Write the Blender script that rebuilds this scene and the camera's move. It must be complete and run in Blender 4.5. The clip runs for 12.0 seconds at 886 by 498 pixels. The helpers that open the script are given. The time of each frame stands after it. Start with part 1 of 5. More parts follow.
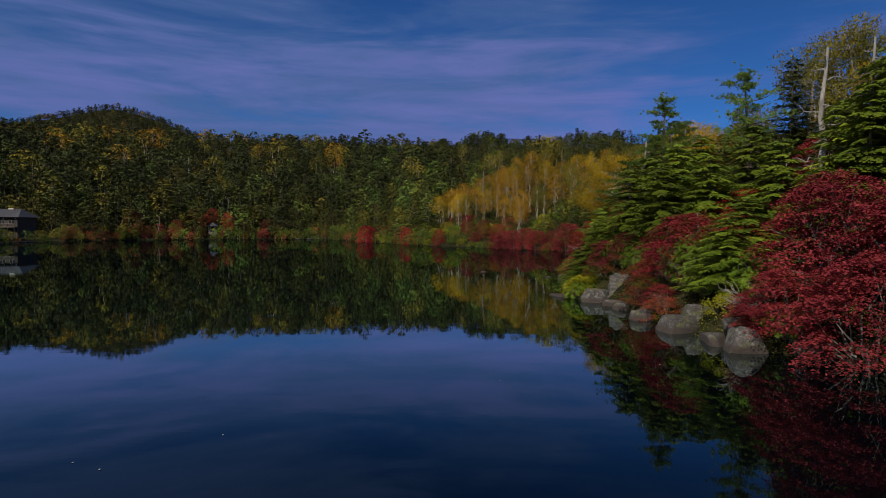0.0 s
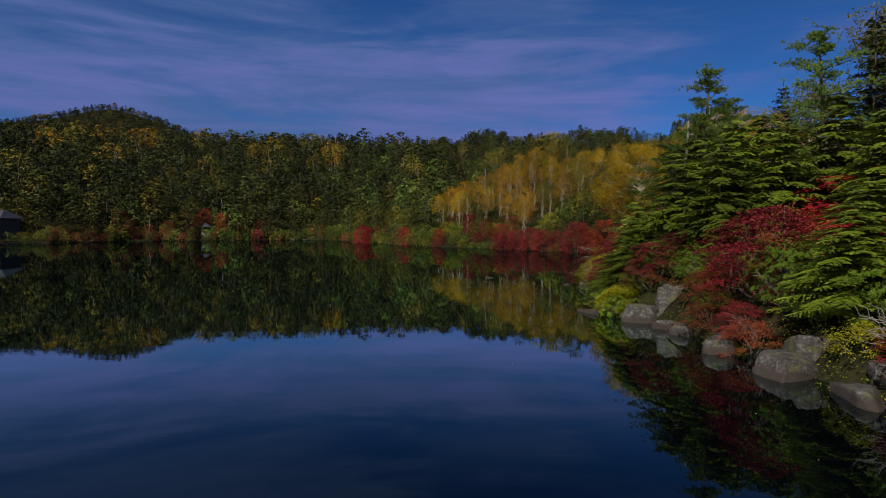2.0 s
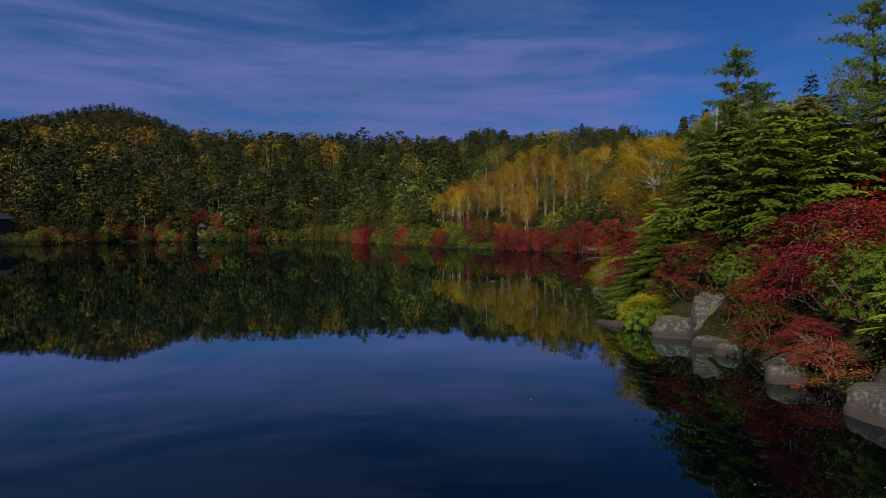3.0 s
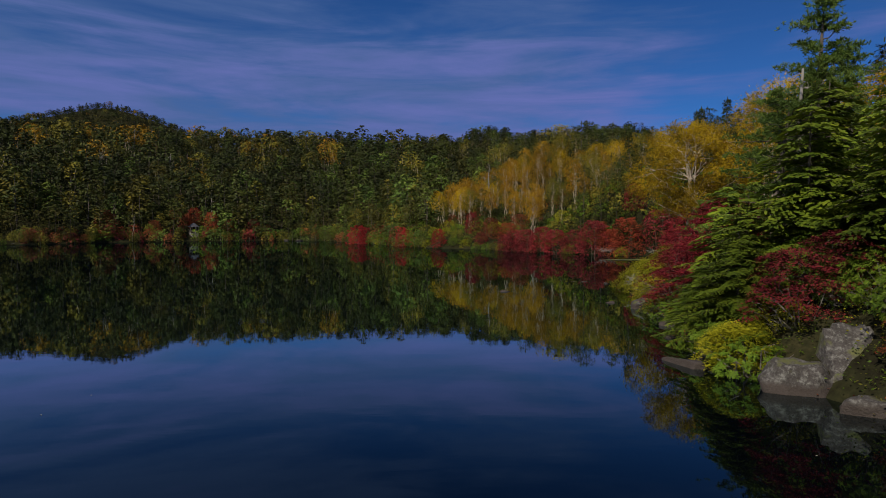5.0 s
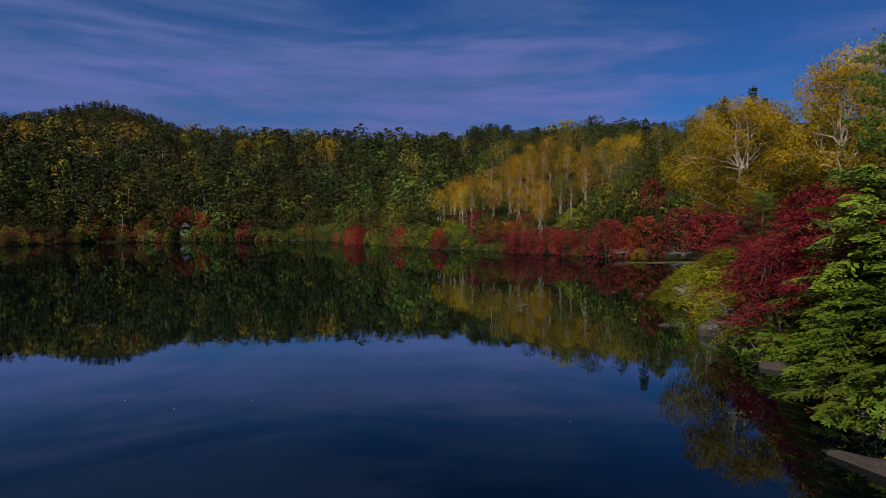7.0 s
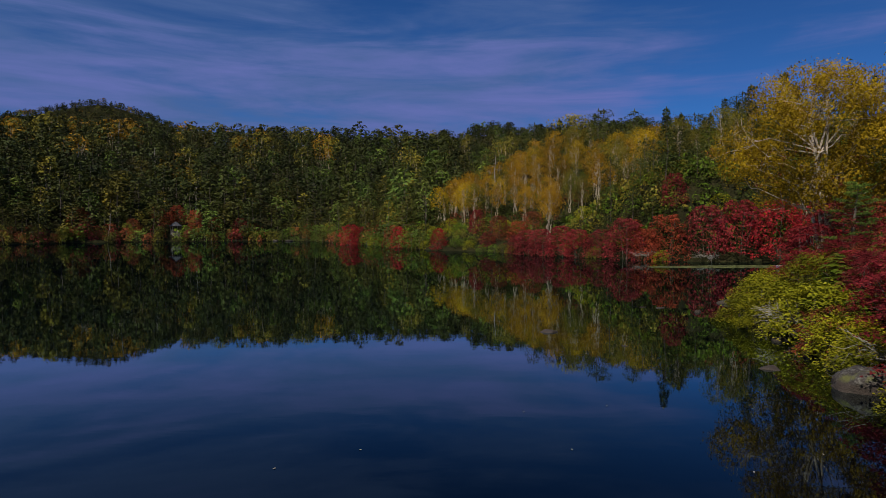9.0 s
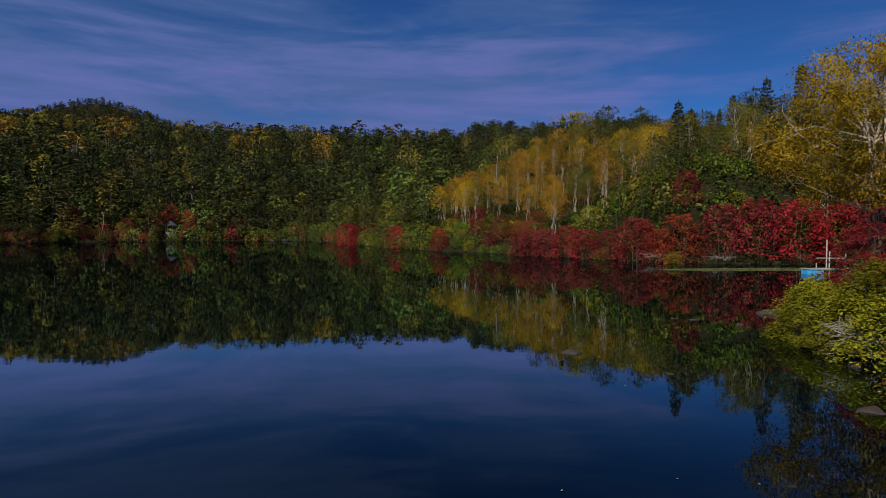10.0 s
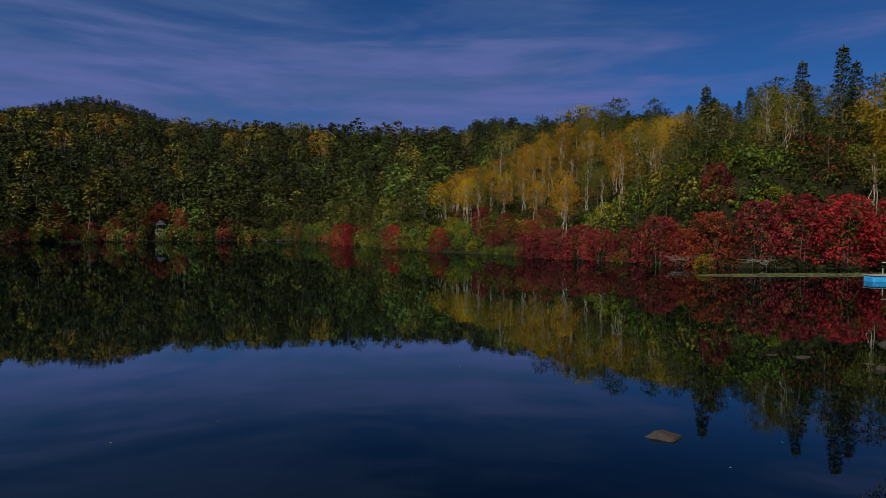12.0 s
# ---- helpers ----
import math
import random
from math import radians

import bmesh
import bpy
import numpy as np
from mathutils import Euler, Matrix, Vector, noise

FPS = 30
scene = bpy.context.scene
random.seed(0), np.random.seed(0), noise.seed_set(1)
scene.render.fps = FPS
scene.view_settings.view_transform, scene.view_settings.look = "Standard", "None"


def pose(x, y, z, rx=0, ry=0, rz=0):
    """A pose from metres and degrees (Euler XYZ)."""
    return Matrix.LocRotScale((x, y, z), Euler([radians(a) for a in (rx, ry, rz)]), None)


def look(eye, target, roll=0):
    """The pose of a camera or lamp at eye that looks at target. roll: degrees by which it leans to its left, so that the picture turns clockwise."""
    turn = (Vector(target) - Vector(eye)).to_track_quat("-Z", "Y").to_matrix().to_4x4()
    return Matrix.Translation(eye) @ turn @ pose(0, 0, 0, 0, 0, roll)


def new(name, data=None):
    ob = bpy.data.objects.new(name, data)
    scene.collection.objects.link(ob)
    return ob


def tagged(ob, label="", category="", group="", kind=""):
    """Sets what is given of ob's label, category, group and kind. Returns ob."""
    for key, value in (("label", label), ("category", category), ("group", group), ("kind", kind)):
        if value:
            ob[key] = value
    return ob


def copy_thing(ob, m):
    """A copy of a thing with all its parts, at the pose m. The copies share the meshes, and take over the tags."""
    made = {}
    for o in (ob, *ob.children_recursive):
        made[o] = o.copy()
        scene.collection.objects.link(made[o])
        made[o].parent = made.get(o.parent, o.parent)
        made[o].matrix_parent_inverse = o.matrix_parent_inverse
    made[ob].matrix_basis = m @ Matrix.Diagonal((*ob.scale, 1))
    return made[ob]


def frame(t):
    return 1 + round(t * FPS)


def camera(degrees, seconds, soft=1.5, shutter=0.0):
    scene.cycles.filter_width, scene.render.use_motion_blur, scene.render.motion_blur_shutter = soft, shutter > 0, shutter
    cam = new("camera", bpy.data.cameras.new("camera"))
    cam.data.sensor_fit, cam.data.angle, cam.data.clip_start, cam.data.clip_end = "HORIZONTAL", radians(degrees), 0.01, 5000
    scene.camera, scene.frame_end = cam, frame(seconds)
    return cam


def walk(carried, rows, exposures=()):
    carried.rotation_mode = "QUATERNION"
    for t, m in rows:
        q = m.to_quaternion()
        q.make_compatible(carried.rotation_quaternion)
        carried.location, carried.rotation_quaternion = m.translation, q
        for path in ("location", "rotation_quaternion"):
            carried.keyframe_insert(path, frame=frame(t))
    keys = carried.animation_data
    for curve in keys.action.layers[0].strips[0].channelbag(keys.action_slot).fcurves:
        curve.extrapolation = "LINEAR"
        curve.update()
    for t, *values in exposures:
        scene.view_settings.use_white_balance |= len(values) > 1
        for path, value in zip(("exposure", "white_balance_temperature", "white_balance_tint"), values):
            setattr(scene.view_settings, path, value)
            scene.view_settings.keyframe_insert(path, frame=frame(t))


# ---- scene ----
cam = camera(70.0, 12.0, soft=0.9)
# A drone gliding over the lake, about 3.8 m above the water.
PATH = [
    (0.0, (-0.04, 0.12, 3.93), -1.77, -0.17, -0.1),
    (1.0, (-0.02, 4.00, 3.91), -1.77, -0.16, 0.0),
    (2.0, (0.00, 7.92, 3.89), -1.76, -0.15, 0.1),
    (3.0, (0.02, 11.83, 3.87), -1.76, -0.14, 0.2),
    (5.0, (0.06, 19.66, 3.83), -1.76, -0.10, 0.2),
    (7.0, (0.04, 27.56, 3.79), -1.76, -0.08, 0.2),
    (9.0, (0.01, 35.46, 3.75), -1.76, -0.06, 0.1),
    (10.5, (-0.04, 41.41, 3.73), -1.77, -0.05, 0.0),
    (12.0, (-0.05, 47.31, 3.70), -1.78, -0.04, 0.0),
]
walk(cam, [(t, pose(*eye, 90 + pitch, roll, yaw)) for t, eye, pitch, yaw, roll in PATH], [(0.0, 0.0), (11.4, 0.0), (12.0, -0.2)])

# ---- sky and sun ----
SUN_AZ, SUN_EL = 214.0, 42.0  # degrees clockwise from +y, and above the horizon
world = bpy.data.worlds.new("world")
scene.world = world
world.use_nodes = True
wt = world.node_tree
wt.nodes.clear()


def wnode(kind, **values):
    n = wt.nodes.new(kind)
    for key, v in values.items():
        n.inputs[key].default_value = v
    return n


def wmath(op, a, b=None):
    n = wt.nodes.new("ShaderNodeMath")
    n.operation = op
    for i, v in enumerate((a, b)):
        if v is None:
            continue
        if isinstance(v, (int, float)):
            n.inputs[i].default_value = v
        else:
            wt.links.new(v, n.inputs[i])
    return n.outputs[0]


sky = wt.nodes.new("ShaderNodeTexSky")
sky.sky_type, sky.sun_disc = "NISHITA", False
sky.sun_elevation, sky.sun_rotation = radians(SUN_EL), radians(SUN_AZ)
sky.altitude, sky.air_density, sky.dust_density, sky.ozone_density = 2100, 0.9, 0.0, 4.0
coord = wt.nodes.new("ShaderNodeTexCoord")
xyz = wt.nodes.new("ShaderNodeSeparateXYZ")
wt.links.new(coord.outputs["Generated"], xyz.inputs[0])
# High thin cloud: noise drawn out into slanting streaks, thicker to the west and thinning to clear blue in the east.
streaks = wt.nodes.new("ShaderNodeMapping")
streaks.inputs["Rotation"].default_value[1] = radians(9)
streaks.inputs["Scale"].default_value = (1.5, 1.0, 5.2)
streaks.inputs["Location"].default_value = (0.37, 0.0, 0.15)
wt.links.new(coord.outputs["Generated"], streaks.inputs[0])
broad = wnode("ShaderNodeTexNoise", Scale=1.35, Detail=4.0, Roughness=0.5, Distortion=0.5)
wt.links.new(streaks.outputs[0], broad.inputs["Vector"])
wisps = wt.nodes.new("ShaderNodeMapping")
wisps.inputs["Rotation"].default_value[1] = radians(12)
wisps.inputs["Scale"].default_value = (1.3, 1.0, 9.5)
wt.links.new(coord.outputs["Generated"], wisps.inputs[0])
fine = wnode("ShaderNodeTexNoise", Scale=2.6, Detail=6.0, Roughness=0.58, Distortion=0.35)
wt.links.new(wisps.outputs[0], fine.inputs["Vector"])
veil = wmath("ADD", wmath("MULTIPLY", broad.outputs[0], 0.72), wmath("MULTIPLY", fine.outputs[0], 0.52))
veil = wmath("SUBTRACT", veil, wmath("MULTIPLY", wmath("MAXIMUM", wmath("ADD", xyz.outputs[0], 0.12), 0.0), 0.50))
veil = wmath("ADD", veil, wmath("MULTIPLY", wmath("MAXIMUM", xyz.outputs[0], 0.0), wmath("MULTIPLY", wmath("MAXIMUM", xyz.outputs[2], 0.0), 1.4)))
cover = wt.nodes.new("ShaderNodeMapRange")
cover.interpolation_type = "SMOOTHSTEP"
cover.inputs["From Min"].default_value, cover.inputs["From Max"].default_value = 0.43, 0.66
cover.inputs["To Max"].default_value = 0.95
wt.links.new(veil, cover.inputs[0])
tint = wt.nodes.new("ShaderNodeMix")
tint.data_type, tint.blend_type = "RGBA", "MULTIPLY"
tint.inputs[0].default_value = 1.0
wt.links.new(sky.outputs[0], tint.inputs[6])
tint.inputs[7].default_value = (0.215, 0.485, 0.82, 1)
# The cloud itself is thicker and greyer in places.
depth = wt.nodes.new("ShaderNodeMix")
depth.data_type = "RGBA"
thick = wt.nodes.new("ShaderNodeMapRange")
thick.inputs["From Min"].default_value, thick.inputs["From Max"].default_value = 0.36, 0.62
wt.links.new(wmath("SUBTRACT", fine.outputs[0], wmath("MULTIPLY", wmath("MAXIMUM", wmath("SUBTRACT", xyz.outputs[2], 0.22), 0.0), 1.6)), thick.inputs[0])
wt.links.new(thick.outputs[0], depth.inputs[0])
depth.inputs[6].default_value = (0.86, 1.58, 3.85, 1)
depth.inputs[7].default_value = (1.55, 1.92, 5.2, 1)
cloudy = wt.nodes.new("ShaderNodeMix")
cloudy.data_type = "RGBA"
wt.links.new(cover.outputs[0], cloudy.inputs[0])
wt.links.new(tint.outputs[2], cloudy.inputs[6])
wt.links.new(depth.outputs[2], cloudy.inputs[7])
background = wnode("ShaderNodeBackground", Strength=0.082)
wt.links.new(cloudy.outputs[2], background.inputs[0])
wout = wt.nodes.new("ShaderNodeOutputWorld")
wt.links.new(background.outputs[0], wout.inputs[0])

sun = new("sun", bpy.data.lights.new("sun", "SUN"))
sun.data.energy, sun.data.angle, sun.data.color = 5.0, radians(0.5), (1.0, 0.93, 0.82)
az, el = radians(SUN_AZ), radians(SUN_EL)
sun_way = Vector((math.sin(az) * math.cos(el), math.cos(az) * math.cos(el), math.sin(el)))
sun.matrix_world = look(sun_way * 100, (0, 0, 0))


# ---- materials ----
def material(name):
    m = bpy.data.materials.new(name)
    m.use_nodes = True
    t = m.node_tree
    t.nodes.clear()
    out = t.nodes.new("ShaderNodeOutputMaterial")
    return m, t, out


def add(t, kind, links=(), **values):
    n = t.nodes.new(kind)
    for key, v in values.items():
        n.inputs[key.replace("_", " ")].default_value = v
    for key, socket in links:
        t.links.new(socket, n.inputs[key])
    return n


def ramp(t, fac, stops):
    n = t.nodes.new("ShaderNodeValToRGB")
    t.links.new(fac, n.inputs[0])
    while len(n.color_ramp.elements) < len(stops):
        n.color_ramp.elements.new(0.5)
    for e, (at, c) in zip(n.color_ramp.elements, stops):
        e.position, e.color = at, (*c, 1)
    return n.outputs[0]


def mix(t, fac, a, b, blend="MIX"):
    n = t.nodes.new("ShaderNodeMix")
    n.data_type, n.blend_type = "RGBA", blend
    for i, v in ((0, fac), (6, a), (7, b)):
        if isinstance(v, (int, float)):
            n.inputs[i].default_value = v
        elif isinstance(v, tuple):
            n.inputs[i].default_value = (*v, 1)
        else:
            t.links.new(v, n.inputs[i])
    return n.outputs[2]


def leafy(name, colours, scale=0.6, through_light=0.36, vary=0.25, single=0.34):
    """Leaves: each leaf its own shade, drifting in patches through the crown, and each plant a little lighter or darker."""
    m, t, out = material(name)
    geo, info = t.nodes.new("ShaderNodeNewGeometry"), t.nodes.new("ShaderNodeObjectInfo")
    patch = add(t, "ShaderNodeTexNoise", [("Vector", geo.outputs["Position"])], Scale=scale, Detail=3.0)
    f = add(t, "ShaderNodeMath", [(0, geo.outputs["Random Per Island"])])
    f.operation = "MULTIPLY"
    f.inputs[1].default_value = single
    g = add(t, "ShaderNodeMath", [(0, f.outputs[0]), (1, patch.outputs[0])])
    g.operation = "ADD"
    h = add(t, "ShaderNodeMapRange", [(0, g.outputs[0])], From_Min=0.28, From_Max=0.66 + single)
    n = len(colours) - 1
    c = ramp(t, h.outputs[0], [(i / n, col) for i, col in enumerate(colours)])
    light = add(t, "ShaderNodeMapRange", [(0, info.outputs["Random"])], To_Min=1 - vary, To_Max=1 + vary)
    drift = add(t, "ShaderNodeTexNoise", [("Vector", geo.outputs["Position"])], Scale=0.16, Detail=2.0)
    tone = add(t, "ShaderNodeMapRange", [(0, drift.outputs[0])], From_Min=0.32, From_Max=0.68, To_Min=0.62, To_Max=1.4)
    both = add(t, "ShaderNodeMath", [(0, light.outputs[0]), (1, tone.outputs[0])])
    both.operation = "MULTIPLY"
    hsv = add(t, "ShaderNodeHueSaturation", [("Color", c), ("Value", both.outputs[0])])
    skin = add(t, "ShaderNodeBsdfPrincipled", [("Base Color", hsv.outputs[0])], Roughness=0.65)
    skin.inputs["Specular IOR Level"].default_value = 0.12
    glow = add(t, "ShaderNodeBsdfTranslucent", [("Color", hsv.outputs[0])])
    both = add(t, "ShaderNodeMixShader", [(1, skin.outputs[0]), (2, glow.outputs[0])], Fac=through_light)
    t.links.new(both.outputs[0], out.inputs[0])
    return m


SHADES = {
    "fir": ("fir_needles", [(0.016, 0.023, 0.007), (0.036, 0.047, 0.010), (0.069, 0.078, 0.017)], 0.2),
    "hemlock": ("hemlock_needles", [(0.035, 0.058, 0.005), (0.088, 0.124, 0.009), (0.165, 0.192, 0.013)], 0.3),
    "pine": ("pine_needles", [(0.026, 0.053, 0.010), (0.070, 0.109, 0.017), (0.140, 0.180, 0.026)], 0.2),
    "dusk": ("dark_needles", [(0.013, 0.018, 0.005), (0.028, 0.034, 0.007), (0.055, 0.060, 0.013)], 0.15),
    "moss": ("mossy_needles", [(0.025, 0.025, 0.004), (0.054, 0.049, 0.007), (0.088, 0.076, 0.012)], 0.2),
    "pale": ("pale_needles", [(0.020, 0.029, 0.004), (0.048, 0.057, 0.009), (0.080, 0.086, 0.014)], 0.2),
    "olive": ("olive_leaves", [(0.061, 0.063, 0.008), (0.122, 0.110, 0.013), (0.194, 0.143, 0.017)], 0.36),
    "yellow": ("yellow_leaves", [(0.138, 0.086, 0.004), (0.267, 0.170, 0.005), (0.386, 0.251, 0.009)], 0.36),
    "ochre": ("ochre_leaves", [(0.114, 0.062, 0.005), (0.227, 0.122, 0.007), (0.322, 0.176, 0.010)], 0.36),
    "lime": ("lime_leaves", [(0.093, 0.104, 0.006), (0.192, 0.188, 0.008), (0.298, 0.257, 0.011)], 0.36),
    "green": ("green_leaves", [(0.032, 0.062, 0.005), (0.074, 0.120, 0.008), (0.132, 0.180, 0.014)], 0.36),
    "red": ("red_leaves", [(0.094, 0.007, 0.012), (0.191, 0.017, 0.022), (0.281, 0.036, 0.035)], 0.36),
    "maroon": ("maroon_leaves", [(0.073, 0.006, 0.010), (0.145, 0.017, 0.020), (0.233, 0.034, 0.032)], 0.36),
    "scarlet": ("scarlet_leaves", [(0.158, 0.006, 0.012), (0.284, 0.015, 0.020), (0.367, 0.029, 0.031)], 0.36),
    "orange": ("orange_leaves", [(0.134, 0.019, 0.011), (0.233, 0.037, 0.017), (0.275, 0.063, 0.022)], 0.36),
    "russet": ("russet_leaves", [(0.101, 0.020, 0.010), (0.175, 0.041, 0.017), (0.230, 0.068, 0.024)], 0.36),
}
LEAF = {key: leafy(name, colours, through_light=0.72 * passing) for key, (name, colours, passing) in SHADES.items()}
DISTANT = {}


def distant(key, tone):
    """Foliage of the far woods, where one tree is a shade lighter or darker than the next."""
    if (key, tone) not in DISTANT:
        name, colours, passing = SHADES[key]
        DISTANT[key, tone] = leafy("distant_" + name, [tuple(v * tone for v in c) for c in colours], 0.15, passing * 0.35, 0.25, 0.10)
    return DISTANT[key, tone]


def wood(name, dark, light, scale=3.0):
    m, t, out = material(name)
    co = t.nodes.new("ShaderNodeTexCoord")
    stretch = add(t, "ShaderNodeMapping", [("Vector", co.outputs["Object"])])
    stretch.inputs["Scale"].default_value = (1, 1, 0.25)
    grain = add(t, "ShaderNodeTexNoise", [("Vector", stretch.outputs[0])], Scale=scale * 4, Detail=6.0)
    blot = add(t, "ShaderNodeTexNoise", [("Vector", co.outputs["Object"])], Scale=scale * 0.4, Detail=3.0)
    f = mix(t, 0.5, grain.outputs[0], blot.outputs[0])
    c = ramp(t, f, [(0.3, dark), (0.68, light)])
    bump = add(t, "ShaderNodeBump", [("Height", grain.outputs[0])], Strength=0.5, Distance=0.03)
    skin = add(t, "ShaderNodeBsdfPrincipled", [("Base Color", c), ("Normal", bump.outputs[0])], Roughness=0.85)
    t.links.new(skin.outputs[0], out.inputs[0])
    return m


BARK = wood("bark", (0.03, 0.022, 0.016), (0.11, 0.085, 0.065))
BIRCH = wood("birch_bark", (0.16, 0.12, 0.085), (0.46, 0.38, 0.29), 2.0)
DEAD = wood("weathered_wood", (0.10, 0.088, 0.075), (0.29, 0.26, 0.225), 3.0)
TWIG = wood("twig_bark", (0.05, 0.04, 0.032), (0.15, 0.125, 0.10), 6.0)


def make_rock():
    m, t, out = material("lakeside_rock")
    geo = t.nodes.new("ShaderNodeNewGeometry")
    big = add(t, "ShaderNodeTexNoise", [("Vector", geo.outputs["Position"])], Scale=1.6, Detail=6.0, Roughness=0.6)
    grit = add(t, "ShaderNodeTexNoise", [("Vector", geo.outputs["Position"])], Scale=22.0, Detail=5.0)
    base = ramp(t, mix(t, 0.4, big.outputs[0], grit.outputs[0]), [(0.3, (0.020, 0.017, 0.014)), (0.5, (0.048, 0.041, 0.036)), (0.7, (0.100, 0.090, 0.080))])
    spots = add(t, "ShaderNodeTexNoise", [("Vector", geo.outputs["Position"])], Scale=7.5, Detail=8.0, Roughness=0.75)
    lichen = ramp(t, spots.outputs[0], [(0.50, (0, 0, 0)), (0.64, (1, 1, 1))])
    c = mix(t, lichen, base, (0.150, 0.141, 0.124))
    moss_n = add(t, "ShaderNodeTexNoise", [("Vector", geo.outputs["Position"])], Scale=2.3, Detail=5.0)
    moss = ramp(t, moss_n.outputs[0], [(0.56, (0, 0, 0)), (0.66, (1, 1, 1))])
    c = mix(t, moss, c, (0.085, 0.085, 0.03))
    # The stain that the changing water level leaves: smooth red-brown below, bare above.
    z = t.nodes.new("ShaderNodeSeparateXYZ")
    t.links.new(geo.outputs["Position"], z.inputs[0])
    wob = add(t, "ShaderNodeMath", [(0, big.outputs[0])])
    wob.operation, wob.inputs[1].default_value = "MULTIPLY", 0.10
    level = add(t, "ShaderNodeMath", [(0, z.outputs[2]), (1, wob.outputs[0])])
    level.operation = "SUBTRACT"
    line = add(t, "ShaderNodeMapRange", [(0, level.outputs[0])], From_Min=0.12, From_Max=0.24)
    stain = mix(t, 0.75, base, (0.040, 0.029, 0.023))
    c = mix(t, line.outputs[0], stain, c)
    bump = add(t, "ShaderNodeBump", [("Height", mix(t, 0.5, spots.outputs[0], grit.outputs[0]))], Strength=0.9, Distance=0.06)
    skin = add(t, "ShaderNodeBsdfPrincipled", [("Base Color", c), ("Normal", bump.outputs[0])], Roughness=0.9)
    skin.inputs["Specular IOR Level"].default_value = 0.2
    t.links.new(skin.outputs[0], out.inputs[0])
    return m


def make_ground():
    m, t, out = material("forest_floor")
    geo = t.nodes.new("ShaderNodeNewGeometry")
    a = add(t, "ShaderNodeTexNoise", [("Vector", geo.outputs["Position"])], Scale=0.35, Detail=6.0)
    b = add(t, "ShaderNodeTexNoise", [("Vector", geo.outputs["Position"])], Scale=5.0, Detail=6.0)
    c = ramp(t, mix(t, 0.5, a.outputs[0], b.outputs[0]), [(0.3, (0.011, 0.009, 0.006)), (0.5, (0.020, 0.020, 0.009)), (0.7, (0.040, 0.034, 0.015))])
    bump = add(t, "ShaderNodeBump", [("Height", b.outputs[0])], Strength=0.8, Distance=0.1)
    skin = add(t, "ShaderNodeBsdfDiffuse", [("Color", c), ("Normal", bump.outputs[0])], Roughness=0.5)
    t.links.new(skin.outputs[0], out.inputs[0])
    return m


def make_water():
    m, t, out = material("lake_water")
    geo = t.nodes.new("ShaderNodeNewGeometry")
    wide = add(t, "ShaderNodeMapping", [("Vector", geo.outputs["Position"])])
    wide.inputs["Scale"].default_value = (0.35, 1.0, 1.0)
    swell = add(t, "ShaderNodeTexNoise", [("Vector", wide.outputs[0])], Scale=0.9, Detail=3.0, Roughness=0.45)
    ripple = add(t, "ShaderNodeTexNoise", [("Vector", wide.outputs[0])], Scale=6.0, Detail=2.0)
    wave = mix(t, 0.12, swell.outputs[0], ripple.outputs[0])
    bump = add(t, "ShaderNodeBump", [("Height", wave)], Strength=1.0, Distance=0.0016)
    # Mirror-like at a low angle, clear and dark when looked down into.
    fresnel = add(t, "ShaderNodeFresnel", [("Normal", bump.outputs[0])], IOR=1.62)
    steep = add(t, "ShaderNodeMath", [(0, fresnel.outputs[0])])
    steep.operation, steep.inputs[1].default_value = "POWER", 1.9
    gain = add(t, "ShaderNodeMath", [(0, steep.outputs[0])])
    gain.operation, gain.inputs[1].default_value = "MULTIPLY", 3.4
    most = add(t, "ShaderNodeMath", [(0, gain.outputs[0])])
    most.operation, most.inputs[1].default_value = "MINIMUM", 0.60
    deep = add(t, "ShaderNodeBsdfDiffuse", Color=(0.0006, 0.0010, 0.0018, 1))
    gloss = add(t, "ShaderNodeBsdfGlossy", [("Normal", bump.outputs[0])], Color=(0.80, 0.98, 1.0, 1), Roughness=0.02)
    skin = add(t, "ShaderNodeMixShader", [(0, most.outputs[0]), (1, deep.outputs[0]), (2, gloss.outputs[0])])
    t.links.new(skin.outputs[0], out.inputs[0])
    return m


ROCK, GROUND, WATER = make_rock(), make_ground(), make_water()


def plain(name, colour, rough=0.6, metal=0.0, wear=0.25, scale=4.0):
    m, t, out = material(name)
    co = t.nodes.new("ShaderNodeTexCoord")
    a = add(t, "ShaderNodeTexNoise", [("Vector", co.outputs["Object"])], Scale=scale, Detail=6.0)
    dark = tuple(v * (1 - 2 * wear) for v in colour)
    c = ramp(t, a.outputs[0], [(0.3, dark), (0.55, colour), (0.8, tuple(min(1, v * (1 + wear)) for v in colour))])
    skin = add(t, "ShaderNodeBsdfPrincipled", [("Base Color", c)], Roughness=rough, Metallic=metal)
    t.links.new(skin.outputs[0], out.inputs[0])
    return m


